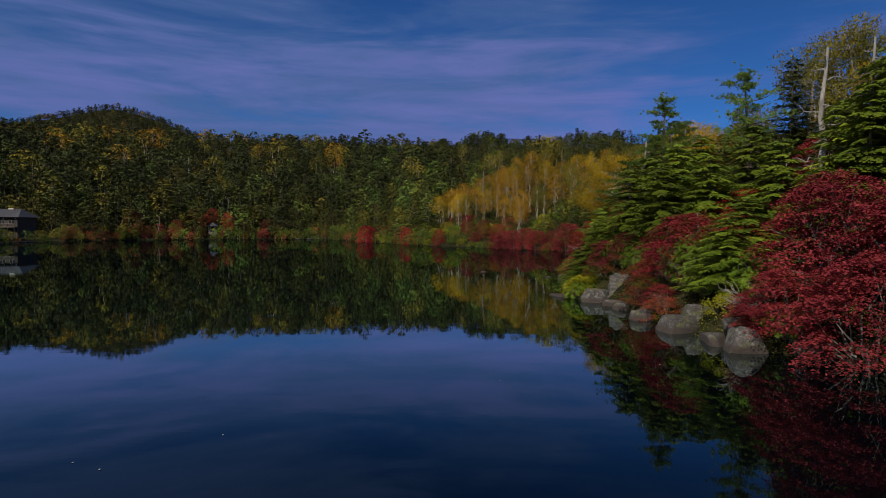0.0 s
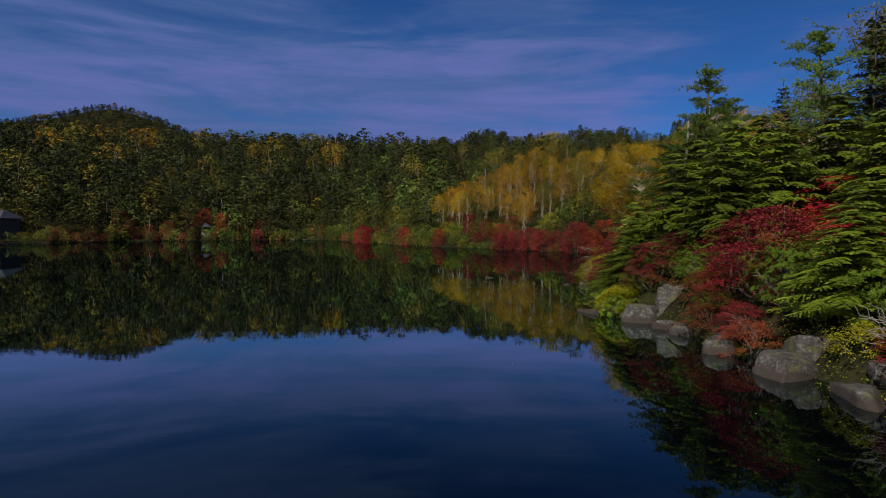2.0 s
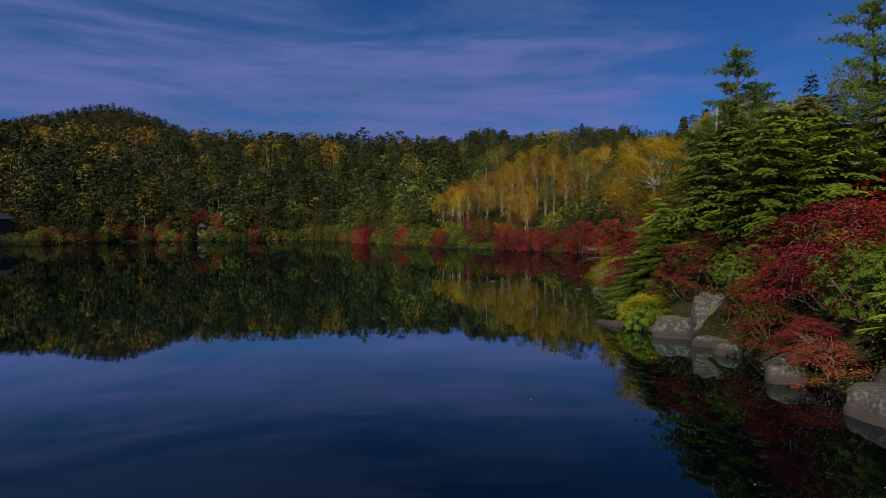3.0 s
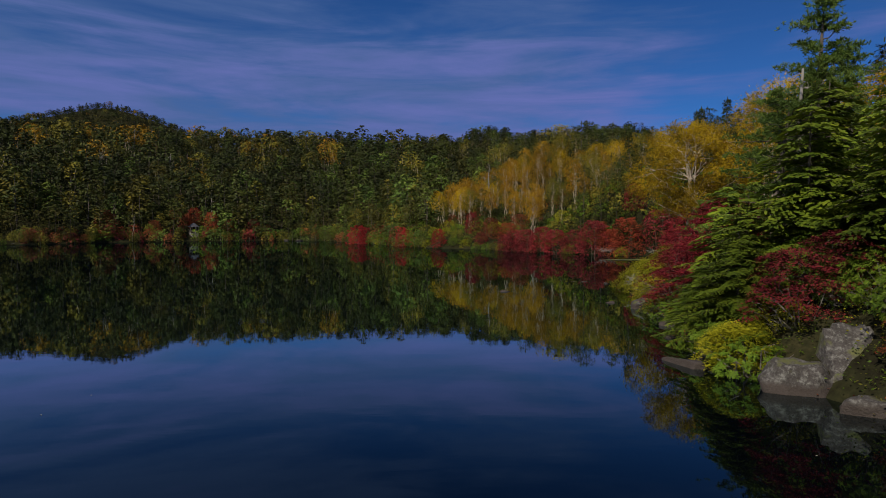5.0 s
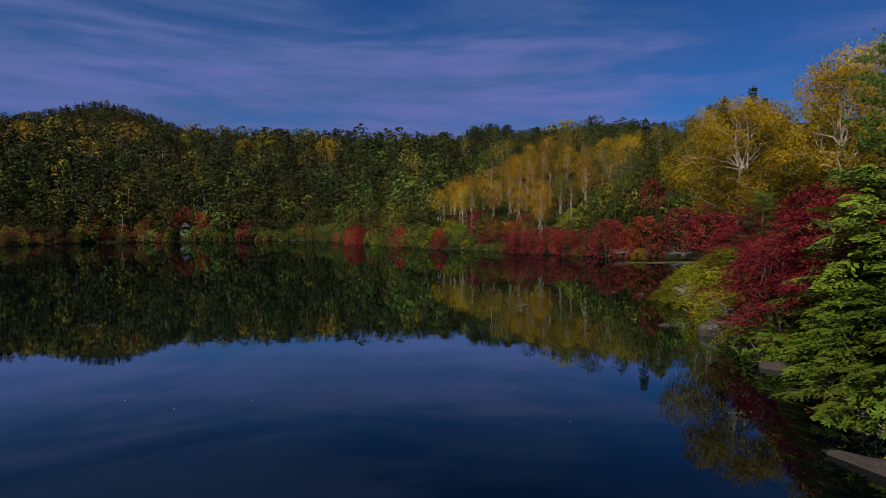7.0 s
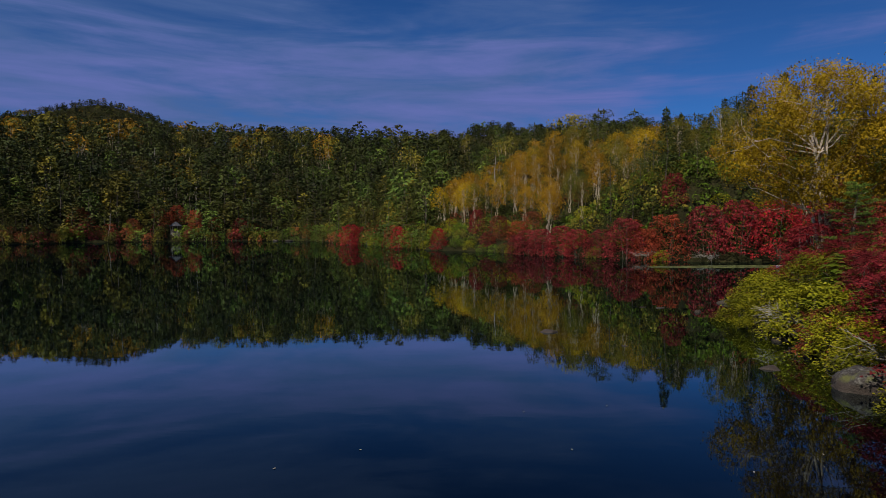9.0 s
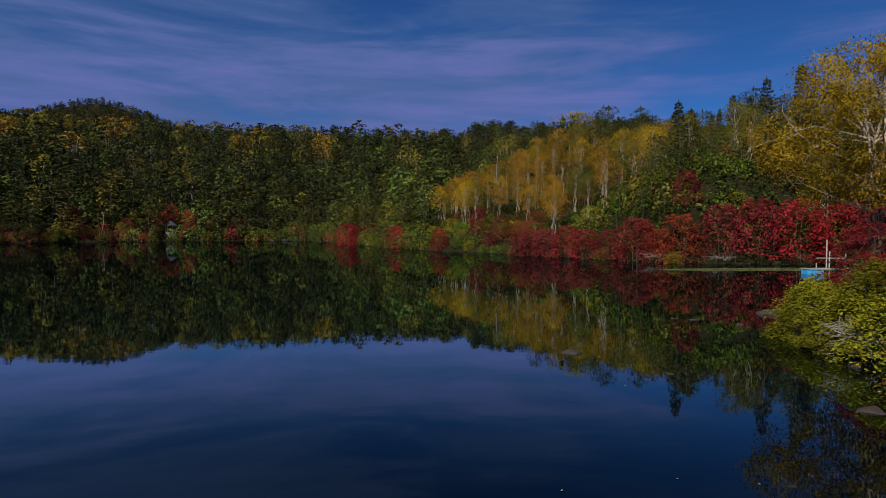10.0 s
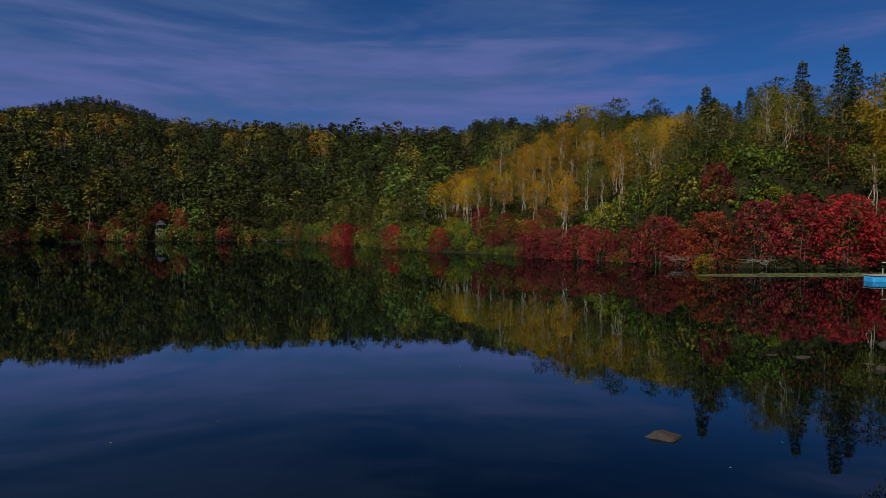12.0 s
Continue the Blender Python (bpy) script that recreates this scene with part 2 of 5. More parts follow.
# ---- mesh helpers ----
def quad_mesh(name, groups, smooth=False):
    """One mesh from lists of four-cornered faces: groups of (array n x 4 x 3, material)."""
    groups = [(q, m) for q, m in groups if len(q)]
    faces = np.concatenate([q for q, _ in groups]).astype(np.float32)
    n = len(faces)
    me = bpy.data.meshes.new(name)
    me.vertices.add(4 * n)
    me.vertices.foreach_set("co", faces.ravel())
    me.loops.add(4 * n)
    me.loops.foreach_set("vertex_index", np.arange(4 * n, dtype=np.int32))
    me.polygons.add(n)
    me.polygons.foreach_set("loop_start", np.arange(0, 4 * n, 4, dtype=np.int32))
    mats = []
    index = np.concatenate([np.full(len(q), mats.index(m) if m in mats else (mats.append(m) or len(mats) - 1), np.int32) for q, m in groups])
    for m in mats:
        me.materials.append(m)
    me.polygons.foreach_set("material_index", index)
    me.update(calc_edges=True)
    return me


def unit(v):
    return v / np.maximum(np.linalg.norm(v, axis=-1, keepdims=True), 1e-9)


def blades(c, way, up, length, width, fold=0.12):
    """Leaves as folded diamonds: centres, long directions, rough upward directions, sizes."""
    way = unit(way)
    side = unit(np.cross(way, up))
    top = np.cross(side, way)
    length, width = np.broadcast_to(length, len(c))[:, None], np.broadcast_to(width, len(c))[:, None]
    mid = c + top * width * fold
    return np.stack([c - way * length / 2, mid + side * width / 2, c + way * length / 2, mid - side * width / 2], 1)


def tube(points, radii, sides=6):
    """A tapered limb through the points, as four-cornered faces."""
    p, r = np.asarray(points, float), np.asarray(radii, float)
    d = unit(np.gradient(p, axis=0))
    ref = np.where(np.abs(d[:, 2:]) > 0.9, [[1.0, 0, 0]], [[0, 0, 1.0]])
    a = unit(np.cross(d, ref))
    b = np.cross(d, a)
    ang = np.linspace(0, 2 * np.pi, sides + 1)
    ring = p[:, None] + r[:, None, None] * (np.cos(ang)[None, :, None] * a[:, None] + np.sin(ang)[None, :, None] * b[:, None])
    return np.stack([ring[:-1, :-1], ring[:-1, 1:], ring[1:, 1:], ring[1:, :-1]], 2).reshape(-1, 4, 3)


def limb(rng, start, end, r0, r1, sag=0.0, wobble=0.06, k=5, sides=5):
    s = np.linspace(0, 1, k)[:, None]
    p = np.asarray(start, float) * (1 - s) + np.asarray(end, float) * s
    size = np.linalg.norm(np.subtract(end, start))
    p[:, 2] += sag * size * 4 * (s * (1 - s))[:, 0]
    p[1:-1] += rng.normal(0, wobble * size, (k - 2, 3))
    return tube(p, np.linspace(r0, r1, k), sides), p


def thing(name, label, category, group="", kind="", at=(0, 0, 0), rot=0.0):
    ob = new(name)
    ob.empty_display_size = 0.3
    ob.matrix_basis = pose(*at, 0, 0, rot)
    return tagged(ob, label, category, group, kind)


def mesh_part(name, me, parent, label=""):
    ob = new(name, me)
    ob.parent = parent
    return tagged(ob, label) if label else ob


def part(name, bm, mat, parent, label=""):
    me = bpy.data.meshes.new(name)
    bm.to_mesh(me)
    bm.free()
    me.materials.append(mat)
    return mesh_part(name, me, parent, label)


def box_bm(boxes, bevel=0.0):
    """One bmesh of boxes (centre, size, optional turn about z in degrees)."""
    bm = bmesh.new()
    for c, s, *r in boxes:
        m = pose(*c, 0, 0, r[0] if r else 0) @ Matrix.Diagonal((*s, 1))
        bmesh.ops.create_cube(bm, size=1, matrix=m)
    if bevel:
        bmesh.ops.bevel(bm, geom=bm.edges[:], offset=bevel, segments=1, affect="EDGES")
    return bm


def rod_bm(a, b, r, sides=8):
    bm = bmesh.new()
    a, b = Vector(a), Vector(b)
    m = Matrix.Translation((a + b) / 2) @ (b - a).to_track_quat("Z", "Y").to_matrix().to_4x4()
    bmesh.ops.create_cone(bm, cap_ends=True, segments=sides, radius1=r, radius2=r, depth=(b - a).length, matrix=m)
    return bm


# ---- the lake and the land ----
SHORE = [(16, -60), (14.3, 0), (12, 16.8), (10, 19.4), (8.8, 23), (8.5, 27.2), (8.1, 32.3), (7.2, 35.8), (7.2, 38.6), (8.7, 43.4), (9.5, 47.8),
         (10.5, 52.2), (11.8, 57), (12.8, 62), (14.5, 66.5), (20, 72), (30, 80), (46, 90), (49, 99), (41.6, 105.5), (28.5, 107), (24, 110.8), (20, 116.8),
         (15, 123), (10, 133.4), (5, 143), (-0.5, 147), (-5, 155), (-11.3, 171), (-19, 188), (-27, 212), (-42, 242), (-58, 252), (-75, 248),
         (-90, 240), (-106, 228), (-116, 208), (-119, 186), (-124, 160), (-140, 120), (-150, -60), (-70, -110)]
SHORE_A = np.array(SHORE, float)


def shore_distance(x, y):
    """Metres from the water's edge: above 0 on land, below 0 in the lake."""
    p = np.stack([np.asarray(x, float), np.asarray(y, float)], -1)
    a, b = SHORE_A, np.roll(SHORE_A, -1, 0)
    best = np.full(p.shape[:-1], 1e9)
    inside = np.zeros(p.shape[:-1], bool)
    for (ax, ay), (bx, by) in zip(a, b):
        d = np.array([bx - ax, by - ay])
        s = np.clip(((p[..., 0] - ax) * d[0] + (p[..., 1] - ay) * d[1]) / (d @ d), 0, 1)
        best = np.minimum(best, np.hypot(p[..., 0] - ax - s * d[0], p[..., 1] - ay - s * d[1]))
        inside ^= ((ay > p[..., 1]) != (by > p[..., 1])) & (p[..., 0] < (bx - ax) * (p[..., 1] - ay) / (by - ay + 1e-12) + ax)
    return np.where(inside, -best, best)


def ease(v, lo, hi):
    s = np.clip((v - lo) / (hi - lo), 0, 1)
    return s * s * (3 - 2 * s)


def rolling(x, y):
    return (np.sin(x * 0.061 + 1.3) * np.cos(y * 0.047 + 0.4) + 0.5 * np.sin(x * 0.137 - y * 0.09 + 2.0) + 0.35 * np.sin(y * 0.21 + x * 0.11))


def land(x, y):
    """Height of the ground."""
    x, y = np.asarray(x, float), np.asarray(y, float)
    d = shore_distance(x, y)
    slope = 0.385 + 0.065 * ease(-x, 30, 110) + 0.12 * ease(x, 5, 30) * ease(y, 30, 90)
    cape = ease(x, 0, 10) * ease(-y, -95, -75)
    slope = slope * (1 - cape) + 0.27 * cape
    d = d - 0.9 * cape
    cap = 101.0 - 18 * ease(-x, 60, 130) - 6 * ease(-x, 130, 220) - 52 * ease(x, 12, 52) * ease(-y, -330, -200) - 34 * ease(x, 12, 60)
    cap = np.maximum(cap, 24)
    up = cap * (1 - np.exp(-slope * np.maximum(d, 0) / cap))
    up = up + 0.35 * ease(d, 0, 1.0) + 0.9 * cape * ease(d, 0, 2.6) + rolling(x, y) * 1.6 * ease(d, 8, 60)
    up = up + 72 * np.exp(-(((x + 396) / 118) ** 2 + ((y - 800) / 120) ** 2)) + 34 * np.exp(-(((x + 570) / 110) ** 2 + ((y - 720) / 120) ** 2))
    up = up + 6.0 * ease(d, 1.0, 8.0) * (1 - ease(d, 20, 70)) * ease(x, 15, 24) * ease(y, 98, 106) * (1 - ease(y, 119, 134))
    terrace = ease(-np.hypot((x + 136) * 0.8, y - 193), -24, -12)
    up = up * (1 - terrace) + np.minimum(up, 1.3) * terrace
    up = up - 0.75 * ease(-d, -4.0, -0.2) * (1 - cape)
    low = -0.25 - 1.4 * ease(-d, 0, 6)
    return np.where(d > 0, up, np.maximum(low, -0.25 + 0.6 * d))


def ground_z(x, y):
    return float(land(np.array([x]), np.array([y]))[0])


def build_ground():
    xs = np.concatenate([np.linspace(-2600, -700, 12)[:-1], np.linspace(-700, -60, 64)[:-1], np.linspace(-60, 4, 32)[:-1], np.linspace(4, 34, 61)[:-1],
                         np.linspace(34, 60, 21)[:-1], np.linspace(60, 120, 20)[:-1], np.linspace(120, 2600, 16)])
    ys = np.concatenate([np.linspace(-1500, -120, 8)[:-1], np.linspace(-120, 10, 20)[:-1], np.linspace(10, 76, 100)[:-1], np.linspace(76, 100, 13)[:-1], np.linspace(100, 128, 29)[:-1], np.linspace(128, 300, 60)[:-1],
                         np.linspace(300, 1000, 60)[:-1], np.linspace(1000, 3500, 10)])
    X, Y = np.meshgrid(xs, ys)
    v = np.stack([X, Y, land(X, Y)], -1)
    v[..., 2] += np.where(v[..., 2] > 0.2, np.random.default_rng(3).normal(0, 0.06, X.shape), 0)
    n, k = len(ys), len(xs)
    i = (np.arange(n - 1)[:, None] * k + np.arange(k - 1)).ravel()
    f = np.stack([i, i + 1, i + k + 1, i + k], -1)
    me = bpy.data.meshes.new("ground")
    me.vertices.add(n * k)
    me.vertices.foreach_set("co", v.astype(np.float32).ravel())
    me.loops.add(4 * len(f))
    me.loops.foreach_set("vertex_index", f.astype(np.int32).ravel())
    me.polygons.add(len(f))
    me.polygons.foreach_set("loop_start", np.arange(0, 4 * len(f), 4, dtype=np.int32))
    me.polygons.foreach_set("use_smooth", np.ones(len(f), bool))
    me.update(calc_edges=True)
    me.materials.append(GROUND)
    tagged(new("ground", me), "dark mossy forest floor sloping up from the lake", "ground", kind="structure")


build_ground()
bm = bmesh.new()
bmesh.ops.create_grid(bm, x_segments=8, y_segments=8, size=1, matrix=pose(-80, 80, 0) @ Matrix.Diagonal((170, 220, 1, 1)))
me = bpy.data.meshes.new("water")
bm.to_mesh(me)
bm.free()
me.materials.append(WATER)
tagged(new("water", me), "still dark lake water mirroring woods and sky", "lake", kind="structure")


# ---- plants ----
def conifer(rng, h, r, bare=0.08, step=0.45, arms=7, spray=0.5, droop=0.25, taper=0.85, gap=0.28, trunk=0.012, fan=3, slim=0.47, loose=0.28, face=0.8):
    """Whorls of boughs with flat sprays. Returns wood and needle faces."""
    woods, parts = [tube([[0, 0, -0.4], [0, 0, h * 0.35], [rng.normal(0, 0.02) * h, 0, h * 0.7], [0, 0, h * 0.97]], [h * trunk * 1.4, h * trunk, h * trunk * 0.6, 0.01], 6)], []
    z = h * bare
    while z < h * 0.99:
        u = z / h
        reach = r * (1 - u) ** taper * rng.uniform(0.75, 1.15) + 0.12
        count = max(3, int(arms * (0.55 + 0.45 * (1 - u)) + rng.uniform(0, 1.5)))
        for k in range(count):
            az = 2 * np.pi * (k + rng.uniform(-0.35, 0.35)) / count + z * 3.1
            L = reach * rng.uniform(0.65, 1.15)
            rise = rng.normal(0.12, 0.10) + 0.35 * u ** 2
            n = max(2, int(L / gap))
            s = (np.arange(n) + 0.6 + rng.uniform(-0.3, 0.3, n)) / n
            out = np.array([np.cos(az), np.sin(az), 0])
            base = out * (L * s)[:, None] + [0, 0, z] + np.array([0, 0, 1]) * (L * (rise * s - droop * s ** 2))[:, None]
            if L > 1.5:
                woods.append(tube([[0, 0, z], base[n // 2], base[-1]], [0.03 + 0.008 * L, 0.018, 0.006], 3))
            for side in np.linspace(-1, 1, fan):
                a = az + side * 0.75 + rng.normal(0, 0.18, n)
                size = spray * (1.05 - 0.35 * s) * rng.uniform(0.7, 1.25, n)
                way = np.stack([np.cos(a), np.sin(a), rng.normal(-0.06 - 0.2 * s, 0.5 * loose, n)], -1)
                up = np.stack([rng.normal(face * np.cos(az), loose, n), rng.normal(face * np.sin(az), loose, n), np.ones(n)], -1)
                parts.append(blades(base + way * (size * 0.4)[:, None] + rng.normal(0, 0.05, (n, 3)), way, up, size, size * slim * rng.uniform(0.7, 1.3, n), 0.2))
        z += step * rng.uniform(0.75, 1.25) * (1.15 - 0.5 * u)
    tip = np.array([[0, 0, h]])
    parts.append(blades(np.repeat(tip, 3, 0), rng.normal(0, 0.2, (3, 3)) + [0, 0, 1], rng.normal(0, 1, (3, 3)), spray, spray * 0.25))
    return np.concatenate(woods), np.concatenate(parts)


def lobed(rng, h, r, outline, lobes, per, lobe, leaf, low=0.06, flat=0.5, trunk=0.012, fill=0.62, stems=1, needle=False):
    """A tree or bush seen from afar: leaf clumps set along its outline, each a lobe shingled with leaves."""
    woods = []
    for k in range(stems):
        foot = rng.normal(0, 0.10 * r, 3) * [1, 1, 0] * (stems > 1)
        woods.append(limb(rng, foot - [0, 0, 0.04 * h], foot * 3 + [0, 0, (0.97 if needle else 0.85) * h], trunk * h, trunk * h * 0.25, 0, 0.01 if needle else 0.02, 5, 5)[0])
    u = low + (0.97 - low) * (np.arange(lobes) + rng.uniform(0, 1, lobes)) / lobes
    a = np.arange(lobes) * 2.4 + rng.normal(0, 0.3, lobes)
    reach = r * outline(u) * rng.uniform(0.75, 1.12, lobes)
    inner = fill * rng.uniform(0.7, 1.15, lobes)
    out = np.stack([np.cos(a), np.sin(a), 0 * a], -1)
    c = out * (reach * inner)[:, None] + np.stack([0 * a, 0 * a, h * u - (0.18 * reach if needle else 0)], -1)
    size = lobe * r * (0.35 + 0.65 * outline(u)) * rng.uniform(0.75, 1.25, lobes)
    c, out, size = np.repeat(c, per, 0), np.repeat(out, per, 0), np.repeat(size, per)[:, None]
    v = unit(rng.normal(0, 1, c.shape) + out * 0.55 + [0, 0, 0.45])
    face = unit(v * [1, 1, 1 / flat] + rng.normal(0, 0.12, c.shape))
    way = out + [0, 0, -0.35] + rng.normal(0, 0.45, c.shape) if needle else np.cross(face, rng.normal(0, 1, c.shape))
    way = way - face * np.sum(way * face, -1, keepdims=True)
    L = leaf * h * rng.uniform(0.65, 1.35, len(c))
    tip = blades(np.array([[0, 0, h * 0.96]]).repeat(3, 0), np.array([[0.1, 0, 1.0]]).repeat(3, 0), rng.normal(0, 1, (3, 3)), h * 0.10, h * 0.025)
    parts = [blades(c + v * size * [1, 1, flat], way, face, L, L * (rng.uniform(0.34, 0.5, len(c)) if needle else rng.uniform(0.5, 0.72, len(c))), 0.15)] + ([tip] if needle else [])
    return np.concatenate(woods), np.concatenate(parts)


SPIRE = lambda u: (1.02 - u) ** 0.85
DOME = lambda u: np.sqrt(np.maximum(1 - u ** 2.4, 0.03))
CROWN = lambda u: np.sin(np.pi * np.clip(0.10 + 0.80 * u ** 1.4, 0, 1)) ** 0.8
MOUND = lambda u: np.sqrt(np.maximum(1 - (np.abs(u - 0.15) / 0.86) ** 2.2, 0.02))


def hemlock(rng, h, r, step=0.36, arms=6, gap=0.12, leaf=0.17, droop=0.24, taper=0.62, low=0.03):
    """A hemlock: flat feathered boughs in tiers, each a spine with side twigs of short needle sprays."""
    woods, parts = [tube([[0, 0, -0.4], [0, 0, h * 0.4], [rng.normal(0, 0.02) * h, 0, h * 0.7], [0, 0, h * 0.97]], [h * 0.017, h * 0.012, h * 0.007, 0.01], 6)], []
    z = h * low
    while z < h * 0.97:
        u = z / h
        count = max(3, int(arms * (0.6 + 0.4 * (1 - u)) + rng.uniform(0, 1.5)))
        for k in range(count):
            az = 2 * np.pi * (k + rng.uniform(-0.4, 0.4)) / count + z * 5.3
            L = r * (1 - u) ** taper * rng.uniform(0.5, 1.18) + 0.18
            rise, fall, z0 = rng.normal(0.10, 0.08), droop * rng.uniform(0.7, 1.4), z + rng.normal(0, 0.09)
            out, side = np.array([np.cos(az), np.sin(az), 0]), np.array([-np.sin(az), np.cos(az), 0])
            n = max(3, int(L / gap))
            s = (np.arange(n) + rng.uniform(0.2, 0.8, n)) / n
            spine = out * (L * s)[:, None] + np.stack([0 * s, 0 * s, z0 + L * (rise * s - fall * s ** 2)], -1)
            woods.append(tube([[0, 0, z0], spine[n // 2], spine[-1]], [0.012 + 0.010 * L, 0.012, 0.005], 3))
            at, ways = [spine[-1:] + out * leaf * 0.3], [out[None] - [[0, 0, 0.4]]]
            for sg in (-1, 1):
                ang = rng.normal(0.85, 0.14, n)
                way = out * np.cos(ang)[:, None] + side * sg * np.sin(ang)[:, None]
                long = (0.40 * L * (1 - s) ** 0.8 * (0.35 + s) + 0.13) * rng.uniform(0.7, 1.25, n)
                m = np.maximum(1, np.ceil(long / (leaf * 0.62))).astype(int)
                idx = np.repeat(np.arange(n), m)
                q = (np.concatenate([np.arange(v) for v in m]) + 0.55) / m[idx]
                p = spine[idx] + way[idx] * (long[idx] * q)[:, None]
                p[:, 2] -= 0.22 * long[idx] * q ** 2 * (1 + 2 * s[idx] ** 2)
                at.append(p)
                ways.append(way[idx] - np.stack([0 * q, 0 * q, 0.12 + 0.45 * q * long[idx]], -1) + rng.normal(0, 0.16, p.shape))
            at, ways = np.concatenate(at), np.concatenate(ways)
            up = np.array([0, 0, 1.0]) + out * (0.42 + fall * 0.8) + rng.normal(0, 0.2, at.shape)
            size = leaf * rng.uniform(0.75, 1.25, len(at))
            parts.append(blades(at, ways, up, size, size * rng.uniform(0.42, 0.62, len(at)), 0.15))
        z += step * rng.uniform(0.75, 1.25) * (1.1 - 0.45 * u)
    return np.concatenate(woods), np.concatenate(parts)


def tufts(rng, c, size, needles=14, width=0.17, lift=1.0):
    """Needle tufts: blades spread out from each centre."""
    n = len(c)
    way = rng.normal(0, 1, (n * needles, 3)) + [0, 0, lift]
    way = unit(way)
    L = np.repeat(np.broadcast_to(size, n), needles) * rng.uniform(0.7, 1.2, n * needles)
    return blades(np.repeat(c, needles, 0) + way * (L / 2)[:, None], way, rng.normal(0, 1, (n * needles, 3)), L, L * width)


def pine(rng, h, r, first=0.35, boughs=20, pads=26, lean=0.03, needle=0.20):
    """A pine: bare stem below, open tiers of bough ends set with tufts."""
    bend = rng.normal(0, lean, 2) * h
    stem = np.array([[0, 0, -0.4], [bend[0] * 0.2, bend[1] * 0.2, h * 0.4], [bend[0] * 0.7, bend[1] * 0.7, h * 0.75], [bend[0], bend[1], h * 0.98]])
    woods, parts = [tube(stem, [h * 0.02, h * 0.016, h * 0.009, 0.02], 8)], []
    for k in range(boughs):
        u = first + (1 - first) * ((k + rng.uniform(0, 0.8)) / boughs)
        z = u * h
        at = np.array([np.interp(z, stem[:, 2], stem[:, i]) for i in range(3)])
        az = k * 2.4 + rng.normal(0, 0.4)
        L = r * (1.05 - 0.75 * (u - first) / (1 - first)) * rng.uniform(0.55, 1.15)
        end = at + [np.cos(az) * L, np.sin(az) * L, L * rng.uniform(0.0, 0.28) + 0.25 * u]
        faces, p = limb(rng, at, end, 0.02 + 0.012 * L, 0.012, -0.04, 0.05, 5, 4)
        woods.append(faces)
        n = int(pads * (0.5 + 0.6 * L / r))
        s = rng.uniform(0.35, 1.08, n)
        c = at + (end - at) * s[:, None] + np.stack([rng.normal(0, 0.26 * L ** 0.5, n), rng.normal(0, 0.26 * L ** 0.5, n), rng.normal(0.08, 0.07, n)], -1)
        parts.append(tufts(rng, c, needle))
    n = int(pads * 0.9)
    parts.append(tufts(rng, stem[-1] + rng.normal(0, 1, (n, 3)) * [0.3, 0.3, 0.35], needle))
    return np.concatenate(woods), np.concatenate(parts)


def broadleaf(rng, h, r, stems=2, lobes=10, sprigs=60, per=8, leaf=0.16, low=0.4, flat=0.75, trunk=0.02, up_light=0.5, twigs=3, sides=5, clump=(0.36, 0.58)):
    """Several stems that fork into lobes of leaf sprigs, with gaps between the lobes."""
    woods, parts = [], []
    centres = []
    for k in range(lobes):
        u = (k + 0.5) / lobes
        a = k * 2.4 + rng.normal(0, 0.3)
        ring = r * np.sin(np.pi * (0.12 + 0.80 * u)) * rng.uniform(0.35, 0.85)
        centres.append([np.cos(a) * ring, np.sin(a) * ring, h * (low + (0.93 - low) * u)])
    centres = np.array(centres)
    for s in range(stems):
        foot = rng.normal(0, 0.25 if stems > 1 else 0.02, 3) * [1, 1, 0] - [0, 0, 0.4]
        mine = centres[s::stems]
        head = mine.mean(0) * [0.8, 0.8, 0] + [0, 0, h * 0.88]
        faces, p = limb(rng, foot, head, h * trunk, h * trunk * 0.25, 0, 0.025, 7, sides)
        woods.append(faces)
        for c in mine:
            j = int(np.clip(np.searchsorted(p[:, 2], c[2] - 0.22 * h), 1, 5))
            faces, q = limb(rng, p[j], c, h * trunk * 0.42, h * trunk * 0.1, 0.05, 0.06, 5, 3)
            if twigs >= 0:
                woods.append(faces)
            for _ in range(twigs):
                woods.append(limb(rng, q[3], c + rng.normal(0, 0.11 * r, 3), 0.02, 0.006, 0, 0.08, 4, 3)[0])
    for c in centres:
        n = int(sprigs * rng.uniform(0.7, 1.2))
        R = r * rng.uniform(*clump)
        v = unit(rng.normal(0, 1, (n, 3))) * (rng.uniform(0.25, 1, (n, 1)) ** 0.45) * R * [1, 1, flat]
        at = np.repeat(c + v, per, 0) + rng.normal(0, leaf * 1.2, (n * per, 3))
        way = rng.normal(0, 1, (n * per, 3)) - [0, 0, 0.4]
        up = rng.normal(0, 0.35, (n * per, 3)) + [0, 0, up_light] + np.repeat(unit(v), per, 0) * 1.2
        L = leaf * rng.uniform(0.6, 1.3, n * per)
        parts.append(blades(at, way, up, L, L * rng.uniform(0.5, 0.8, n * per)))
    return np.concatenate(woods), np.concatenate(parts)


